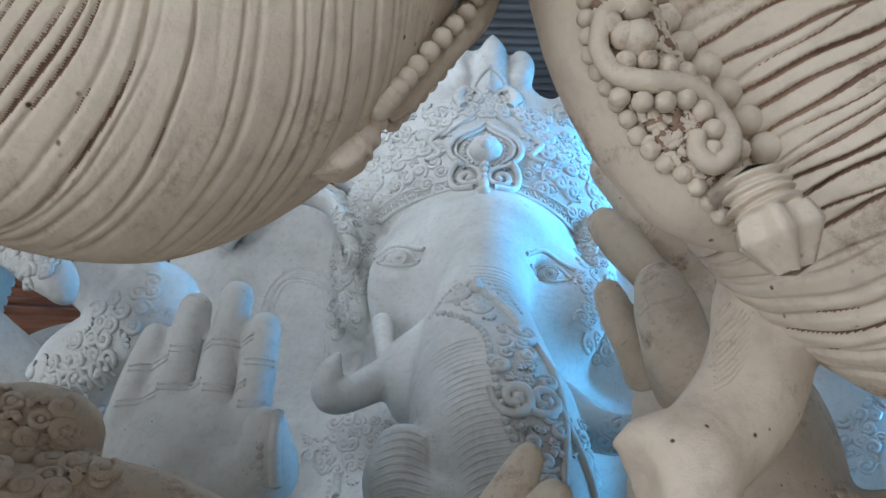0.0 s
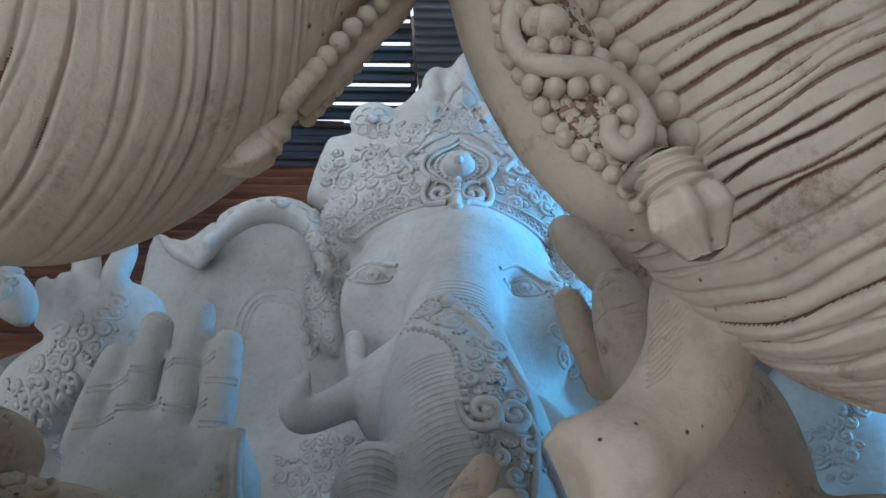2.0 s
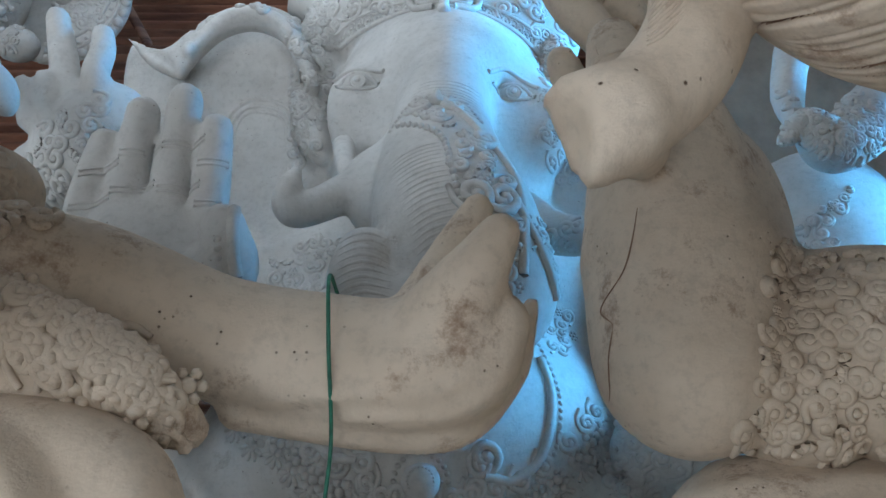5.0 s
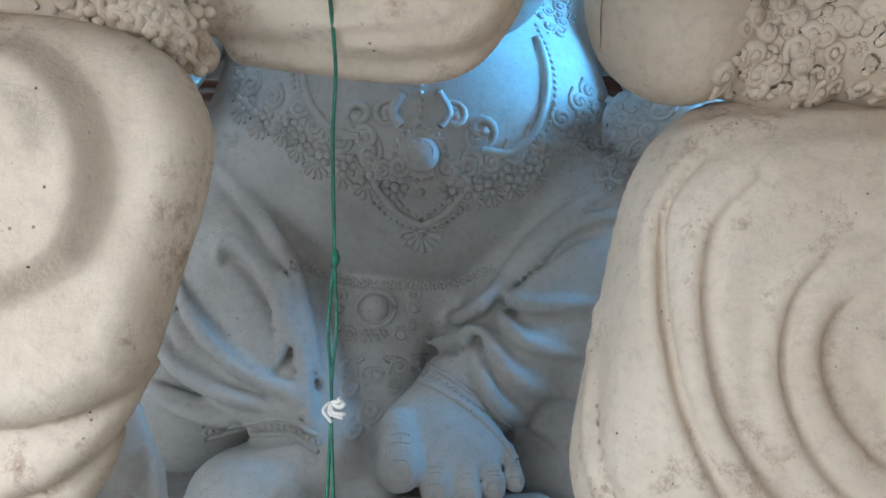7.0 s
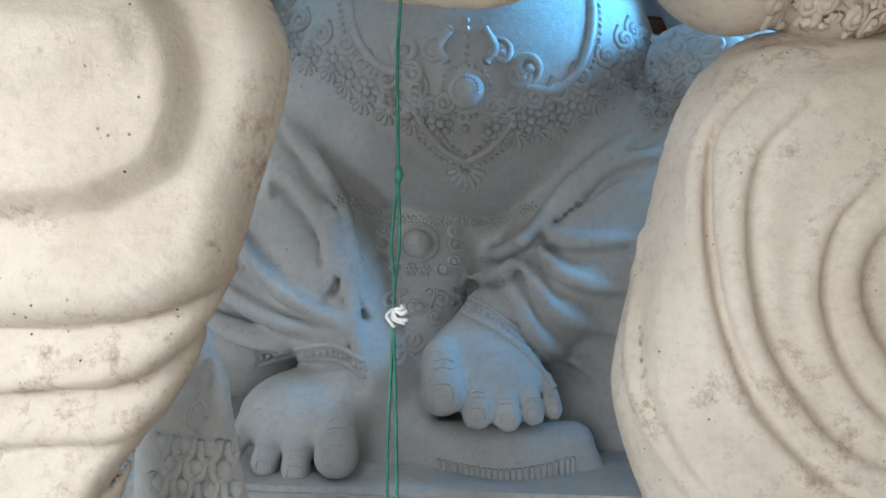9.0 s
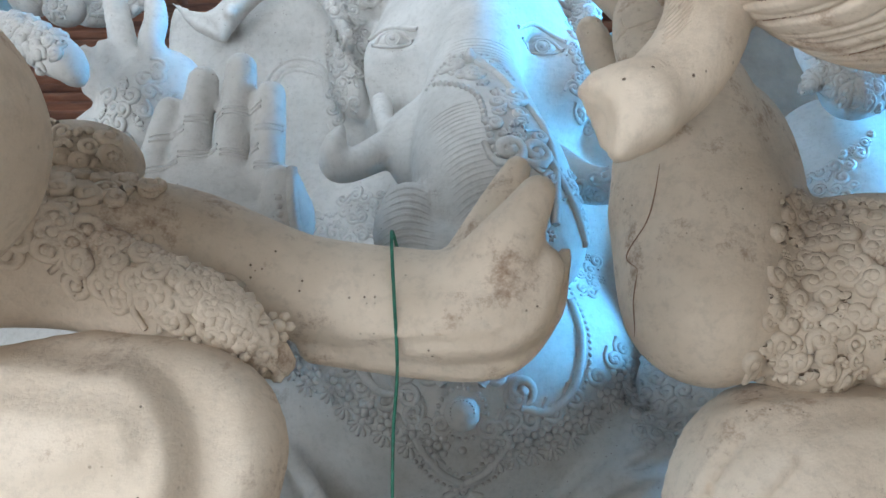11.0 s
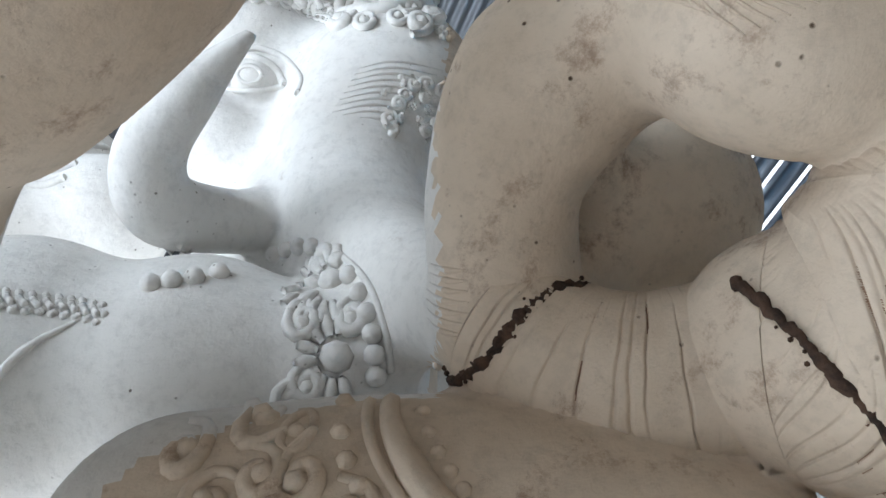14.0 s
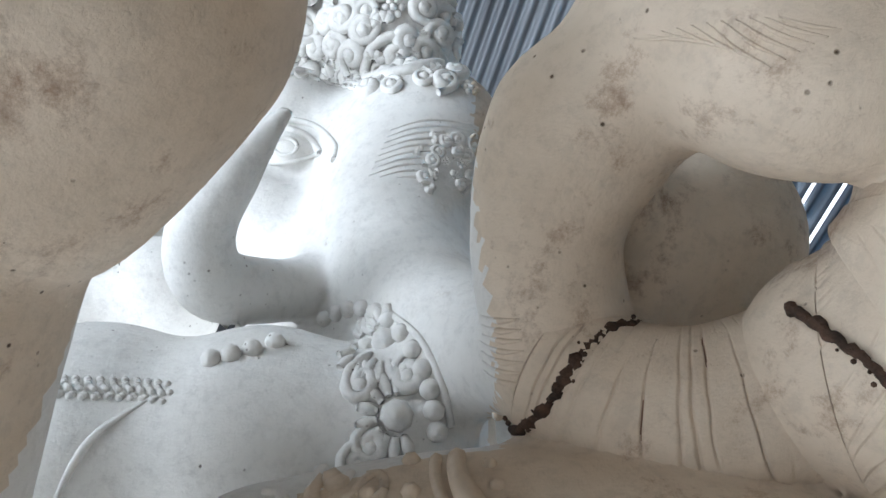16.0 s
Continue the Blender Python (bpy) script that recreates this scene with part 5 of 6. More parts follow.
# ---------- the near statue facing it ----------
def right_statue():
    c = Clay((-0.15, 0.3, 0.0), (2.7, 3.3, 3.6), 0.015)
    # trunk tip hanging before the hand
    c.tube([(0.424, 1.500, 2.108), (0.396, 1.520, 2.040), (0.396, 1.540, 1.994), (0.368, 1.540, 1.931), (0.326, 1.530, 1.879), (0.287, 1.520, 1.848), (0.250, 1.510, 1.829)], [0.054, 0.056, 0.06, 0.06, 0.057, 0.052, 0.044], k=0.03, n=30)
    c.tube([(0.283, 1.500, 1.852), (0.251, 1.500, 1.855), (0.227, 1.500, 1.852)], [0.042, 0.034, 0.024], k=0.02)
    c.tube([(0.283, 1.500, 1.824), (0.253, 1.500, 1.800), (0.229, 1.500, 1.767)], [0.05, 0.042, 0.012], k=0.025)
    c.ball((0.198, 1.490, 1.799), (0.05, 0.07, 0.055), k=0.02, cut=True)
    c.ball((0.221, 1.462, 1.824), (0.012, 0.03, 0.024), k=0.01, cut=True)
    # raised hand: fingers, thumb, palm, wrist
    for pts, r in ((([(0.549, 2.320, 2.593), (0.474, 2.260, 2.651), (0.426, 2.260, 2.746), (0.378, 2.260, 2.818)]), (0.05, 0.051, 0.056, 0.05)), (([(0.484, 2.300, 2.512), (0.442, 2.250, 2.522), (0.396, 2.250, 2.588), (0.357, 2.250, 2.642)]), (0.044, 0.047, 0.052, 0.044)),
                   (([(0.424, 2.300, 2.279), (0.402, 2.250, 2.313), (0.378, 2.250, 2.381), (0.354, 2.250, 2.450)]), (0.04, 0.041, 0.043, 0.036)), (([(0.505, 2.250, 2.237), (0.462, 2.120, 2.252), (0.448, 2.120, 2.340), (0.438, 2.120, 2.400)]), (0.07, 0.072, 0.068, 0.054)),
                   (([(0.626, 2.360, 2.604), (0.579, 2.360, 2.751), (0.525, 2.360, 2.894)]), (0.05, 0.052, 0.046))):
        c.tube(pts, r, k=0.008, n=22)
    c.ball((0.599, 2.420, 2.561), (0.13, 0.09, 0.17), (0, -20, 0), k=0.03)
    c.tube([(0.569, 2.450, 2.416), (0.632, 2.500, 2.370), (0.642, 2.500, 2.069), (0.630, 2.480, 1.829), (0.671, 2.460, 1.735)], [0.13, 0.18, 0.225, 0.2, 0.11], k=0.05)
    c.ball((0.818, 2.580, 2.148), (0.13, 0.15, 0.32), k=0.08)
    c.tube([(0.861, 2.500, 1.759), (0.972, 2.500, 1.838), (1.142, 2.450, 1.826)], [0.16, 0.2, 0.24], k=0.05)
    c.tube([(0.937, 2.550, 1.990), (1.019, 2.500, 1.987), (1.131, 2.450, 1.903)], [0.1, 0.12, 0.17], k=0.05)
    # knee under cloth with ring folds
    c.tube([(1.9, 2.5, 0.9), (1.5, 2.85, 1.0), (1.15, 2.9, 1.0)], [0.5, 0.36, 0.25], k=0.08)
    c.tube([(1.1, 2.9, 0.9), (1.0, 2.9, 0.4), (1.0, 2.85, 0.0)], [0.25, 0.25, 0.28], k=0.08)
    knee = Clay((0.2, 2.05, 0.1), (1.9, 3.1, 1.75), 0.012)
    knee.layer([(1.339, 1.662), (1.046, 1.658), (0.849, 1.654), (0.725, 1.642), (0.657, 1.612), (0.578, 1.540), (0.526, 1.440), (0.491, 1.314), (0.462, 1.162), (0.426, 1.007), (0.401, 0.877), (0.396, 0.786), (0.424, 0.668), (0.475, 0.533), (0.551, 0.376), (0.711, 0.217), (1.409, 0.189)],
               2.56, 0.2, 0.22, 3.05, (0.0, 0.05),
               [([(1.424, 1.625), (0.709, 1.600), (0.583, 1.519), (0.514, 1.385), (0.474, 1.188), (0.442, 1.013), (0.435, 0.862), (0.469, 0.735), (0.542, 0.621), (0.662, 0.512), (1.493, 0.286)], 0.04, 0.03),
                ([(1.403, 1.571), (0.841, 1.548), (0.653, 1.489), (0.579, 1.406), (0.547, 1.298), (0.541, 1.165), (0.556, 1.018), (0.601, 0.857), (0.674, 0.746), (0.785, 0.641), (0.934, 0.542), (1.462, 0.429)], 0.016, 0.05),
                ([(1.400, 1.323), (1.014, 1.304), (0.923, 1.298), (0.853, 1.276), (0.790, 1.214), (0.757, 1.130), (0.747, 1.058), (0.774, 0.937), (0.831, 0.839), (0.917, 0.767), (1.037, 0.706), (1.434, 0.674)], 0.02, 0.05),
                ([(1.404, 1.252), (0.937, 1.241), (0.849, 1.212), (0.816, 1.152), (0.795, 1.070), (0.820, 0.974), (0.883, 0.877), (1.000, 0.804), (1.428, 0.784)], -0.014, 0.05),
                ([(1.409, 1.146), (1.011, 1.138), (0.941, 1.119), (0.920, 1.047), (0.958, 0.975), (1.044, 0.902), (1.423, 0.882)], 0.03, 0.04)])
    cloth = Patch(knee, (0, 1.9, 0), (1, 0, 0), (0, 0, 1), 0.1, 1.4)
    for ab in ([(0.623, 1.486), (0.555, 1.380), (0.536, 1.249), (0.537, 1.117), (0.559, 0.971), (0.615, 0.825), (0.702, 0.715), (0.826, 0.617), (0.961, 0.531)], [(0.730, 1.439), (0.639, 1.345), (0.608, 1.225), (0.609, 1.105), (0.636, 0.960), (0.711, 0.826), (0.823, 0.716), (1.040, 0.620)],
               [(1.014, 1.304), (0.923, 1.295), (0.853, 1.274), (0.787, 1.205), (0.757, 1.118), (0.751, 1.034), (0.781, 0.925), (0.843, 0.827), (0.930, 0.754), (1.037, 0.706)], [(1.018, 1.215), (0.903, 1.200), (0.845, 1.143), (0.829, 1.058), (0.856, 0.962), (0.926, 0.877), (1.033, 0.817)],
               [(0.485, 1.285), (0.459, 1.141), (0.435, 0.995), (0.425, 0.872), (0.454, 0.749), (0.522, 0.638), (0.622, 0.539)]):
        p = cloth.land(catmull(ab, 50))
        knee.tube(p + (0.028, -0.006, 0.004), [0.004, 0.014, 0.016, 0.014, 0.004], k=0.03, cut=True, n=len(p))
        knee.tube(p + (0, 0.004, 0), [0.004, 0.016, 0.018, 0.016, 0.004], k=0.03, n=len(p))
    c.graft(knee)
    front = Patch(c, (0, 1.9, 0), (1, 0, 0), (0, 0, 1), 0.1, 1.4)
    # body
    c.ball((1.95, 1.5, 1.7), (0.5, 0.7, 0.9), k=0.1)
    c.ball((2.0, 1.8, 0.55), (0.6, 0.8, 0.6), k=0.1)
    c.tube([(1.9, 1.5, 2.2), (1.5, 1.7, 2.3), (1.15, 1.7, 2.15)], [0.4, 0.3, 0.14], k=0.1)
    right_relief(c, front)
    ob = c.mesh("elephant_statue", [CREAM, GAP, PALE, DIRT_SHADE])
    return tagged(ob, "cream plaster elephant-headed statue with grooved trunk and raised hand", "statue")


def right_relief(c, front):
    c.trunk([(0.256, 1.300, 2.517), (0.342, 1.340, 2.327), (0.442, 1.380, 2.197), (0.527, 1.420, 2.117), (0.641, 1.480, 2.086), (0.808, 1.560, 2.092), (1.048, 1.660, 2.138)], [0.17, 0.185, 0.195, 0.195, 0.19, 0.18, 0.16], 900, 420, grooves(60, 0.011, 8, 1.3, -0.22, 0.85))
    c.tube([(0.148, 1.228, 2.272), (0.177, 1.261, 2.193), (0.214, 1.289, 2.120), (0.258, 1.308, 2.059), (0.305, 1.334, 2.026)], [0.055, 0.06, 0.06, 0.055, 0.03], k=0.02)
    pt = Patch(c, (0.099, 1.321, 1.973), (0.999, 0.027, 0.042), (-0.020, -0.543, 0.839), 0.4, 1.0)
    # carved band: large pearls, an S-scroll between two strings, small pearls on the rim, tassel
    a = [(0.137, 0.266), (0.145, 0.233), (0.161, 0.206), (0.177, 0.192), (0.186, 0.178), (0.197, 0.161), (0.209, 0.142), (0.222, 0.124), (0.232, 0.106)]
    pt.beads(a, 0.0158, 0.0255, 1.0, (12, 9), 0.012)
    b = [(0.059, 0.261), (0.059, 0.231), (0.062, 0.202), (0.066, 0.183), (0.079, 0.158), (0.094, 0.133), (0.107, 0.108), (0.119, 0.095), (0.130, 0.084), (0.142, 0.078), (0.154, 0.067), (0.167, 0.054), (0.181, 0.040)]
    pt.beads(b, 0.0095, 0.0165, 1.0, (10, 8), 0.003)
    s = [(0.091, 0.229), (0.082, 0.232), (0.071, 0.219), (0.069, 0.191), (0.085, 0.167), (0.114, 0.160), (0.146, 0.158), (0.172, 0.144), (0.185, 0.121), (0.181, 0.097), (0.166, 0.084), (0.151, 0.095), (0.152, 0.113)]
    pt.line(s, [0.005, 0.009, 0.01, 0.011, 0.011, 0.011, 0.01, 0.008], 0.016, 60, 10)
    pt.beads([(0.092, 0.180), (0.103, 0.182), (0.117, 0.179), (0.129, 0.177), (0.142, 0.175), (0.158, 0.169), (0.173, 0.160), (0.187, 0.150), (0.195, 0.135), (0.203, 0.119), (0.196, 0.100)], 0.0105, 0.0168, 1.0, (10, 8), 0.013)
    pt.beads([(0.087, 0.147), (0.101, 0.143), (0.112, 0.141), (0.124, 0.141), (0.136, 0.144), (0.149, 0.144), (0.161, 0.135), (0.169, 0.116), (0.165, 0.097)], 0.0105, 0.0165, 1.0, (10, 8), 0.013)
    for q, r in zip([(0.104, 0.202), (0.078, 0.216), (0.101, 0.233), (0.091, 0.204)], (0.018, 0.012, 0.015, 0.014)):
        pt.dot([q], r, 0.014, 0.9, (12, 9))
    rng = random.Random(81)
    for k in range(900):
        t = rng.random()
        lo = np.array([np.interp(t, np.linspace(0, 1, len(b)), [q[j] for q in b]) for j in (0, 1)])
        hi = np.array([np.interp(t, np.linspace(0, 1, len(a)), [q[j] for q in a]) for j in (0, 1)])
        q = lo + (hi - lo) * rng.uniform(0.08, 0.92)
        w = rng.uniform(0.004, 0.008)
        an = rng.uniform(0, 6.3)
        pt.line([q, q + 0.012 * np.array((math.cos(an), math.sin(an)))], [w * 0.5, w * 0.8, w * 0.5], 0.004, 4, 5, 3 if k % 3 == 0 else 0)
    c.sweep([(0.287, 1.227, 2.003), (0.293, 1.232, 1.986), (0.299, 1.235, 1.972), (0.306, 1.240, 1.953), (0.318, 1.253, 1.928)], [0.022, 0.028, 0.026, 0.033, 0.012], 60, 30,
            lambda u, v: 0.006 * np.sin(6 * v) * (u > 0.5) + 0.0035 * np.sin(44 * u) * (u < 0.55))
    for k in range(2):
        c.sweep([(0.261, 1.253, 1.996), (0.276, 1.230, 1.996), (0.294, 1.219, 2.002)], [0.008, 0.013, 0.008], 16, 8)
    # fine lines on the tip, finger creases
    tip = Patch(c, (0, 1.2, 0), (1, 0, 0), (0, 0, 1), 0.05, 1.0)
    for k in range(12):
        q = np.array((0.315, 1.914)) + k / 11 * (np.array((0.341, 2.020)) - np.array((0.315, 1.914)))
        tip.line([q, q + (0.016, 0.012), q + (0.04, 0.036)], [0.0008, 0.0036, 0.0008])
    nails = Patch(c, (0, 1.75, 0), (1, 0, 0), (0, 0, 1), 0.02, 1.0)
    for ab in ([(0.426, 2.593), (0.453, 2.615), (0.479, 2.651)], [(0.430, 2.583), (0.457, 2.606), (0.484, 2.641)], [(0.389, 2.450), (0.416, 2.480), (0.430, 2.504)], [(0.364, 2.310), (0.386, 2.321), (0.405, 2.332)],
               [(0.432, 2.312), (0.459, 2.319), (0.487, 2.330)], [(0.431, 2.302), (0.459, 2.308), (0.488, 2.320)], [(0.394, 2.367), (0.399, 2.336), (0.428, 2.332), (0.464, 2.347), (0.475, 2.371)]):
        nails.line(ab, [0.0012, 0.004, 0.0012], 0.0, 20)
    # drying cracks down the hand
    for ab in ([(0.513, 2.128), (0.482, 2.001), (0.438, 1.928), (0.454, 1.880)], [(0.454, 1.880), (0.445, 1.810), (0.452, 1.742), (0.470, 1.675)]):
        front.line(ab, [0.0008, 0.0022, 0.0018, 0.0025, 0.0008], 0.0, 30, 6, 3)
    # curly cuff
    bx, bz = (0.882, 1.794)
    front.filigree(lambda a, b: math.hypot((a - bx) / 0.22, (b - bz) / 0.28) < 1 and a > bx - 0.16 + 0.25 * (b - bz), (bx - 0.25, bx + 0.25, bz - 0.3, bz + 0.3), 0.04, 82, 0.0125, None, 0.003)


right_statue()


# ---------- statues farther back ----------
def far_right_statue():
    c = Clay((0.9, 3.0, 0.0), (3.0, 5.0, 4.4), 0.022)
    c.ball((1.935, 4.300, 2.821), (0.42, 0.35, 0.55), k=0.08)
    c.ball((1.838, 4.300, 2.938), (0.3, 0.3, 0.36), k=0.08)
    c.ball((1.9, 4.4, 0.9), (0.55, 0.4, 0.9), k=0.1)
    c.tube([(2.495, 3.900, 3.786), (1.920, 3.600, 3.215), (1.599, 3.450, 2.938), (1.478, 3.400, 3.006), (1.383, 3.400, 2.932)], [0.16, 0.14, 0.11, 0.06, 0.03], k=0.04)
    c.tube([(2.495, 3.900, 3.786), (2.6, 4.3, 2.9), (2.1, 4.4, 2.5)], [0.18, 0.22, 0.3], k=0.08)
    c.tube([(1.494, 3.500, 3.044), (1.531, 3.600, 3.268), (1.637, 3.700, 3.568)], [0.04, 0.07, 0.08], k=0.03)
    pt = Patch(c, (0, 3.0, 0), (1, 0, 0), (0, 0, 1), 0.0, 2.0)
    for (q, ra, rb, g, sd) in (((1.527, 2.914), 0.17, 0.14, 0.05, 91), ((1.445, 3.081), 0.08, 0.2, 0.045, 92), ((1.740, 2.974), 0.2, 0.12, 0.06, 93), ((1.710, 2.897), 0.12, 0.3, 0.06, 94)):
        pt.filigree(lambda a, b: math.hypot((a - q[0]) / ra, (b - q[1]) / rb) < 1, (q[0] - ra, q[0] + ra, q[1] - rb, q[1] + rb), g, sd, 0.012)
    ob = c.mesh("elephant_statue", [WHITE])
    tagged(ob, "white plaster statue with carved bangles standing behind the others", "statue")


def far_left_statue():
    c = Clay((-3.0, 2.3, 0.0), (-0.95, 5.1, 5.0), 0.022)
    c.ball((-2.15, 4.6, 1.2), (0.55, 0.35, 1.2), k=0.1)
    c.ball((-2.1, 4.55, 2.7), (0.6, 0.35, 0.7), k=0.1)
    halo = (-2.327, 4.700, 4.642)
    c.ball(halo, (0.4, 0.07, 0.46), k=0.03)
    c.ball((-2.569, 4.350, 4.442), (0.2, 0.2, 0.4), k=0.05)
    c.ball((-2.514, 4.400, 4.735), (0.11, 0.1, 0.1), k=0.04)
    c.ball((-2.311, 4.300, 4.034), (0.12, 0.1, 0.1), k=0.04)
    # arm with a carved armlet reaching forward
    c.tube([(-2.2, 4.2, 2.9), (-2.438, 3.500, 3.203), (-1.706, 2.950, 2.972), (-1.331, 2.800, 2.760), (-1.255, 2.800, 2.687)], [0.2, 0.085, 0.07, 0.075, 0.045], k=0.04)
    pt = Patch(c, (0, 2.3, 0), (1, 0, 0), (0, 0, 1), 0.0, 2.8)
    q = (-1.401, 2.829)
    pt.filigree(lambda a, b: abs(a - q[0]) < 0.13 and abs(b - q[1]) < 0.14, (q[0] - 0.13, q[0] + 0.13, q[1] - 0.14, q[1] + 0.14), 0.042, 95, 0.013)
    hx, hz = halo[0], halo[2]
    for k in range(34):
        a = 2 * math.pi * k / 34
        pt.dot([(hx + 0.37 * math.cos(a), hz + 0.43 * math.sin(a))], 0.035, 0, 0.8)
        pt.dot([(hx + 0.3 * math.cos(a), hz + 0.36 * math.sin(a))], 0.014, 0, 0.8)
    for k in (0.9, 0.72):
        pt.ring((hx, hz), 0.37 * k, 0.43 * k, 0.014, 40)
    pt.filigree(lambda a, b: math.hypot((a - hx) / 0.27, (b - hz) / 0.32) < 1 and math.hypot(a - hx, b - hz) > 0.07, (hx - 0.28, hx + 0.01, hz - 0.33, hz + 0.33), 0.075, 96, 0.013, hx)
    pt.dot([(hx, hz)], 0.06, 0, 0.6)
    q = (-2.404, 4.196)
    pt.filigree(lambda a, b: abs(a - q[0]) < 0.16, (q[0] - 0.16, q[0] + 0.16, q[1] - 0.3, q[1] + 0.3), 0.06, 97, 0.013)
    ob = c.mesh("statue", [WHITE])
    tagged(ob, "white plaster statue with scalloped halo and carved armlet", "statue")


def scaled_tail():
    """A small casting of overlapping scales with a petal crest, leaning by the knee."""
    c = Clay((-1.3, 2.2, 0.0), (-0.35, 3.0, 1.6), 0.018)
    c.tube([(-0.655, 2.600, 0.927), (-0.673, 2.600, 0.739), (-0.643, 2.550, 0.579), (-0.634, 2.550, 0.318), (-0.72, 2.55, 0.05)], [0.04, 0.12, 0.13, 0.16, 0.2], k=0.03, flat=((0, 1, 0), 0.6))
    c.tube([(-0.581, 2.550, 0.829), (-0.565, 2.530, 0.700), (-0.573, 2.520, 0.533)], [0.02, 0.03, 0.02], k=0.015)
    pt = Patch(c, (0, 2.2, 0), (1, 0, 0), (0, 0, 1), 0.0, 0.9)
    for r in range(13):
        for k in range(6):
            q = np.array((-0.676, 0.641)) + np.array((0.055 * k + 0.027 * (r % 2), -0.045 * r - 0.008 * k))
            pt.line([q + (-0.022, 0.025), q + (-0.016, -0.012), q + (0.0, -0.026), q + (0.016, -0.012), q + (0.022, 0.025)], 0.011, 0.006)
            pt.dot([q], 0.026, 0.0, 0.6, (7, 5))
    for k in range(9):
        q = np.array((-0.607, 0.961)) + k / 8 * (np.array((-0.543, 0.817)) - np.array((-0.607, 0.961)))
        pt.scroll(q, 0.022, 30 * k, 1, 0.008)
    q = (-0.600, 0.706)
    pt.ring(q, 0.022, 0.03, 0.006, 14)
    tagged(c.mesh("tail_casting", [PALE]), "white plaster casting with overlapping scales and crest", "sculpture")


far_right_statue()
far_left_statue()
scaled_tail()


# ---------- plinth, string ----------
CONCRETE = plain("dusty_floor", (0.36, 0.35, 0.335), (0.48, 0.47, 0.45), 4, 0.9, 0, 0.4)
STEEL = plain("galvanised_sheet", (0.14, 0.15, 0.17), (0.26, 0.28, 0.31), 3, 0.5, 0.5, 0.04, (0.3, 6, 1))
RUST = plain("rusted_sheet", (0.17, 0.07, 0.045), (0.44, 0.19, 0.11), 3, 0.8, 0.1, 0.15, (0.4, 1, 5))
POLE = plain("dark_pole", (0.08, 0.05, 0.045), (0.2, 0.13, 0.11), 12, 0.6, 0.1)
WALL = plain("limewashed_wall", (0.42, 0.36, 0.3), (0.6, 0.54, 0.46), 3, 0.9, 0, 0.3)
TWINE = plain("green_twine", (0.01, 0.09, 0.06), (0.03, 0.2, 0.13), 60, 0.5, 0, 0.3)
TAPE = plain("white_tape", (0.62, 0.6, 0.55), (0.78, 0.76, 0.72), 30, 0.6, 0, 0.3)


def plinth():
    bm = bmesh.new()
    top = (-0.368, 3.140, 0.310)[2]
    bm_box(bm, (-1.5, 3.14, 0.0), (1.5, 5.0, top))
    bmesh.ops.bevel(bm, geom=bm.edges[:], offset=0.02, segments=2, affect='EDGES')
    ob = part("plinth", bm, WHITE)
    tagged(ob, "long white plaster plinth under the great statue", "plinth")
    return top


plinth()


def twine():
    root = new("twine")
    top, mid, low = (-0.086, 2.000, 1.843), (-0.076, 1.985, 1.719), (-0.074, 2.060, 1.591)
    knot = (-0.082, 2.060, 1.026)
    x, y = (low[0] + knot[0]) / 2, 2.06
    tie = (-0.080, 2.060, 1.266)[2]
    bm = bmesh.new()
    path = [np.add(top, (0.0, 0.1, 0.005)), top, mid, low, (x, y, low[2] - 0.12), (x + 0.004, y, tie)]
    bm_tube(bm, [tuple(p) for p in catmull(path, 40)], 0.0035, 6)
    part("strand", bm, TWINE, root, smooth=True)
    for s, w in ((-1, 0.006), (1, 0.008)):
        bm = bmesh.new()
        path = [(x + 0.004, y, tie), (x + s * w, y, (tie + knot[2]) / 2), (x, y, knot[2]), (x + s * w * 1.3, y, knot[2] - 0.35), (x + 0.02, y, 0.02)]
        bm_tube(bm, [tuple(p) for p in catmull(path, 50)], 0.0032, 6)
        part("strand", bm, TWINE, root, smooth=True)
    rng = random.Random(5)
    for k in range(7):
        a = rng.uniform(0, 6.3)
        p = [(x, y, knot[2]), (x + 0.017 * math.cos(a), y - 0.008, knot[2] + 0.017 * math.sin(a)), (x + 0.028 * math.cos(a + 0.9), y - 0.01, knot[2] - 0.01 + 0.022 * math.sin(a + 0.9))]
        bm = bmesh.new()
        bm_tube(bm, [tuple(q) for q in catmull(p, 8)], 0.0035, 6)
        part("tape_loop", bm, TAPE, root, "white tape loop", True)
    bm = bmesh.new()
    bm_tube(bm, [(x + 0.004, y, tie + 0.015), (x + 0.006, y, tie), (x + 0.004, y, tie - 0.015)], [0.005, 0.008, 0.005], 8)
    part("knot", bm, TWINE, root, "", True)
    tagged(root, "green twine hanging from the wrist, knotted with white tape", "twine")


twine()


# ---------- the shed ----------
def floor():
    bm = bmesh.new()
    bm_box(bm, (-7, -6, -0.1), (7, 9.5, 0))
    tagged(part("floor", bm, CONCRETE), "dusty concrete shed floor", "floor", kind="structure")


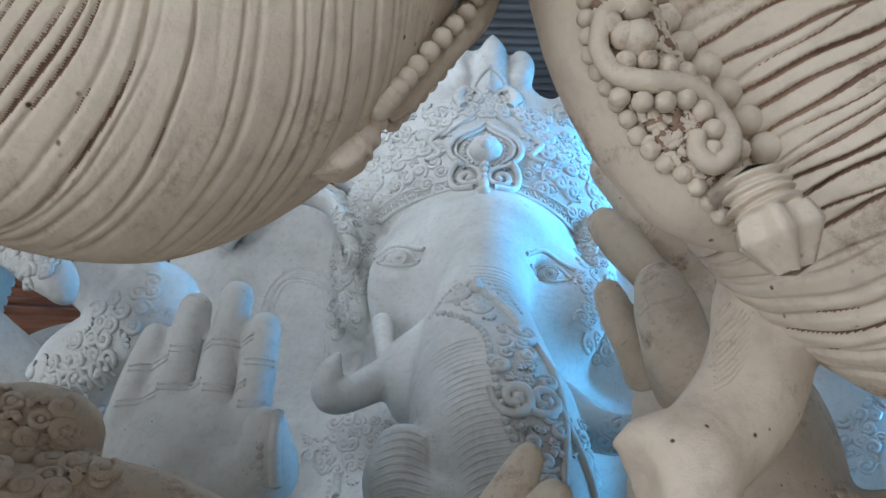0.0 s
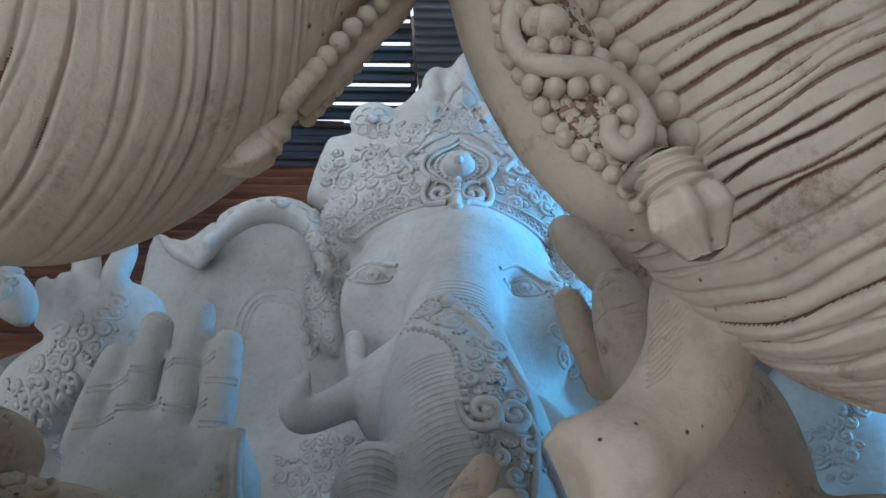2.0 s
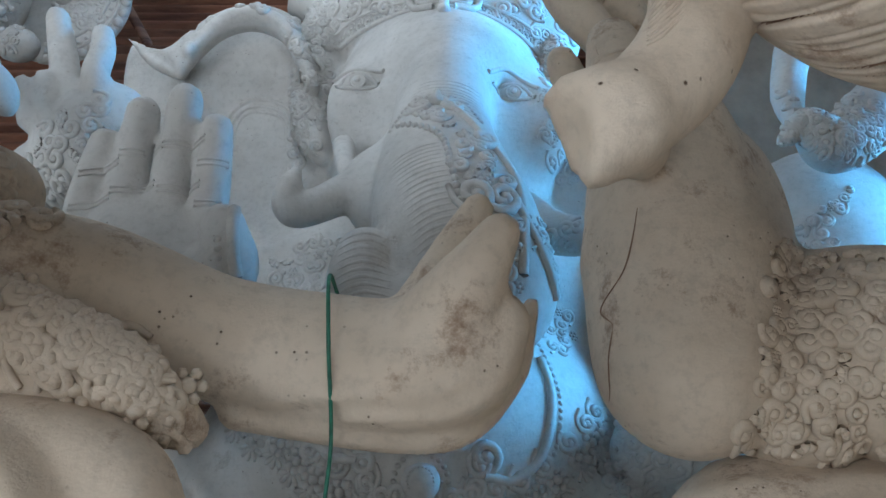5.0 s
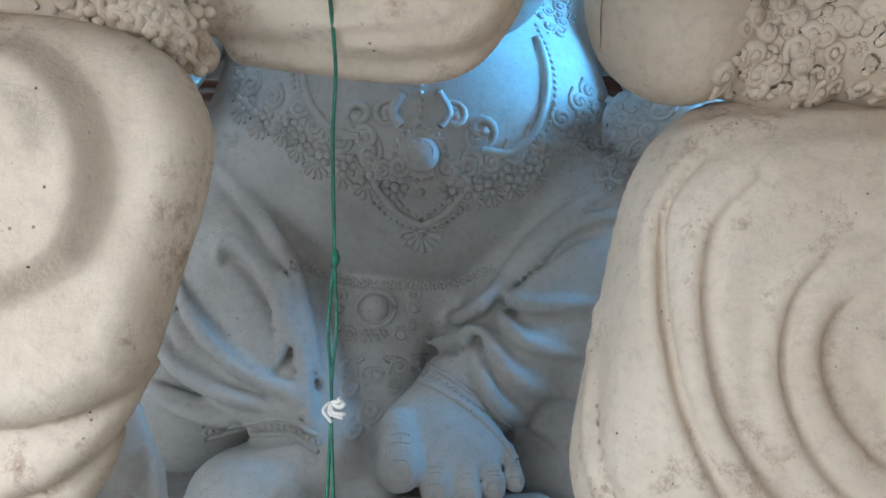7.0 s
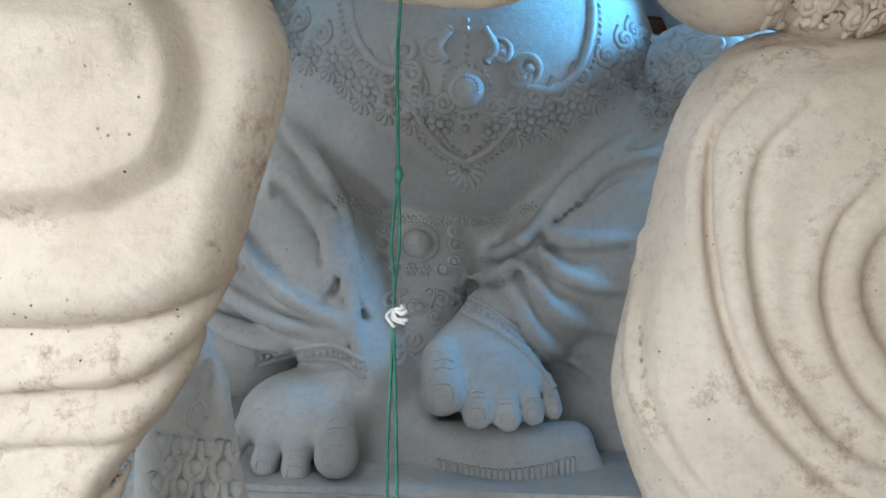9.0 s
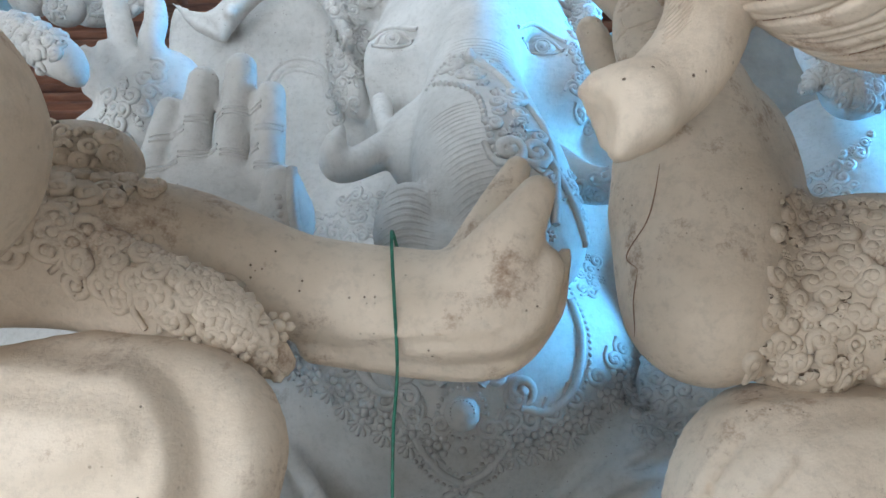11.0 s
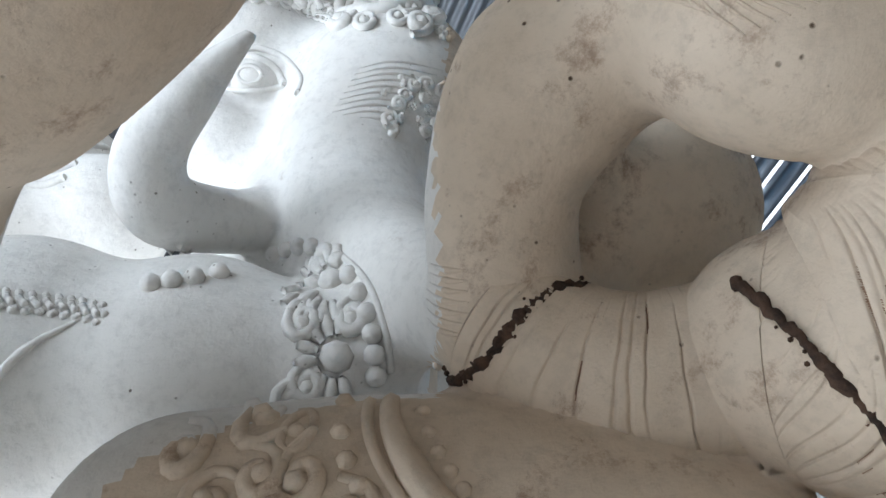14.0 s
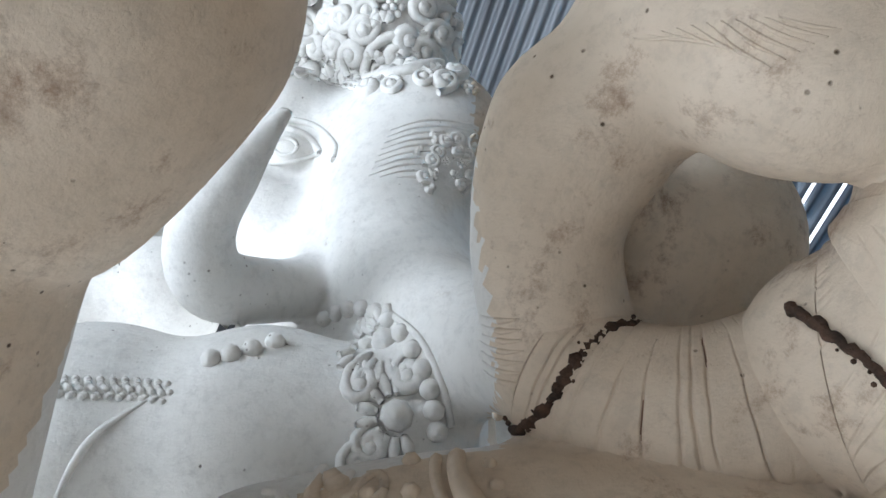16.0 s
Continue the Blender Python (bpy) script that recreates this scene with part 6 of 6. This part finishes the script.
def corrugated(name, o, along, across, length, width, period, amp, mat, label, skip=None):
    """A ridged sheet: ridges run along one way and repeat across the other."""
    o, along, across = Vector(o), Vector(along), Vector(across)
    n = along.cross(across).normalized()
    m = int(width / period * 6)
    v, f = [], []
    for i in range(m + 1):
        w = width * i / m
        h = amp * math.sin(2 * math.pi * w / period)
        for s in range(2):
            v.append(o + across * w + along * (length * s) + n * h)
        if i and not (skip and skip(i)):
            f.append((2 * i - 2, 2 * i - 1, 2 * i + 1, 2 * i))
    me = bpy.data.meshes.new(name)
    me.from_pydata(v, [], f)
    me.materials.append(mat)
    for p in me.polygons:
        p.use_smooth = True
    ob = new(name, me)
    sol = ob.modifiers.new("thickness", 'SOLIDIFY')
    sol.thickness = 0.002
    return tagged(ob, label, "sheet", kind="structure")


ROOF = 5.75
corrugated("ceiling", (-7, -6, ROOF), (1, 0, 0), (0, 1, 0), 14, 8.6, 0.076, 0.013, STEEL, "grey corrugated metal roof sheets")
corrugated("ceiling", (-0.28, 2.6, ROOF), (1, 0, 0), (0, 1, 0), 7.28, 3.2, 0.076, 0.013, STEEL, "grey corrugated metal roof sheets")
corrugated("ceiling", (-7, 2.6, ROOF + 0.02), (1, 0, 0), (0, 1, 0), 6.7, 3.2, 0.1, 0.02, STEEL, "dark slatted roof sheets with daylight between", lambda i: i % 12 in (3,))
corrugated("wall_back", (-7, 5.8, 0), (1, 0, 0), (0, 0, 1), 8.6, ROOF + 0.1, 0.08, 0.032, RUST, "rusty red corrugated sheet wall", lambda i: i % 18 == 4 and i > 260)


def walls():
    bm = bmesh.new()
    bm_box(bm, (1.6, 5.8, 0), (2.7, 5.95, ROOF + 0.1))
    bm_box(bm, (2.7, 5.8, 3.3), (7, 5.95, ROOF + 0.1))
    bm_box(bm, (2.7, 5.8, 0), (7, 5.95, 1.4))
    tagged(part("wall_north", bm, WALL), "stained plaster wall with a bright opening", "wall", kind="structure")
    bm = bmesh.new()
    bm_box(bm, (6.85, -6, 0), (7, 5.8, ROOF + 0.1))
    tagged(part("wall_east", bm, WALL), "stained plaster side wall", "wall", kind="structure")
    # west wall: the bay is made up to hold the side lamp
    bm = bmesh.new()
    bm_box(bm, (-3.7, 1.3, 0), (-3.55, 5.8, ROOF + 0.1))
    bm_box(bm, (-3.7, -2.0, 3.5), (-3.55, 1.3, ROOF + 0.1))
    tagged(part("wall_west", bm, WALL), "stained plaster side wall with an added, unseen bay for the key lamp", "wall", kind="structure")
    # unseen wall behind the walker, added; its header limits the sun's reach
    bm = bmesh.new()
    bm_box(bm, (-7, -2.1, 3.8), (7, -2.0, ROOF + 0.1))
    bm_box(bm, (2.2, -2.1, 0), (7, -2.0, 3.8))
    tagged(part("wall_south", bm, WALL), "unseen wall with wide open front, added to limit the sun", "wall", kind="structure")
    m, nt, bsdf = nodes_of("bright_outside")
    bsdf.inputs["Emission Color"].default_value = (0.93, 0.97, 1.0, 1)
    bsdf.inputs["Emission Strength"].default_value = 1.6
    bm = bmesh.new()
    bm_box(bm, (2, 9, 0), (9, 9.05, 5))
    bm_box(bm, (-7, 2.2, 6.6), (-0.2, 6.2, 6.65))
    tagged(part("backdrop", bm, m), "overexposed daylight outside the opening", "sky", kind="structure")


def rafters():
    def bar(name, pts, r, mat, label):
        bm = bmesh.new()
        bm_tube(bm, pts, r, 8)
        tagged(part(name, bm, mat, None, "", True), label, "pole", "roof poles")
    bar("roof_pole", [(-0.319, 4.900, 5.823), (-0.383, 4.900, 6.863)], 0.028, POLE, "dark round bamboo roof pole, upright")
    a, b = (-3.011, 5.174, 5.740), (-0.893, 5.245, 5.740)
    bar("roof_pole", [a, b], 0.03, POLE, "dark roof pole under the sheets")
    a, b = (-2.143, 5.244, 5.740), (-0.955, 5.061, 5.740)
    bar("roof_pole", [a, b], 0.022, POLE, "thin dark roof pole under the sheets")
    a, b = (-2.828, 5.500, 6.008), (-2.172, 5.500, 4.952)
    bar("roof_pole", [a, b], 0.035, RUST, "rust-red inclined prop against the sheet wall")
    a, b = (-1.002, 5.000, 5.667), (-1.061, 4.660, 5.750)
    bar("roof_pole", [a, b], 0.03, POLE, "short dark roof post")
    a, b = (-2.133, 5.300, 5.825), (-1.947, 4.908, 5.750)
    bar("roof_pole", [a, b], 0.02, POLE, "short dark roof strut")


floor()
walls()
rafters()
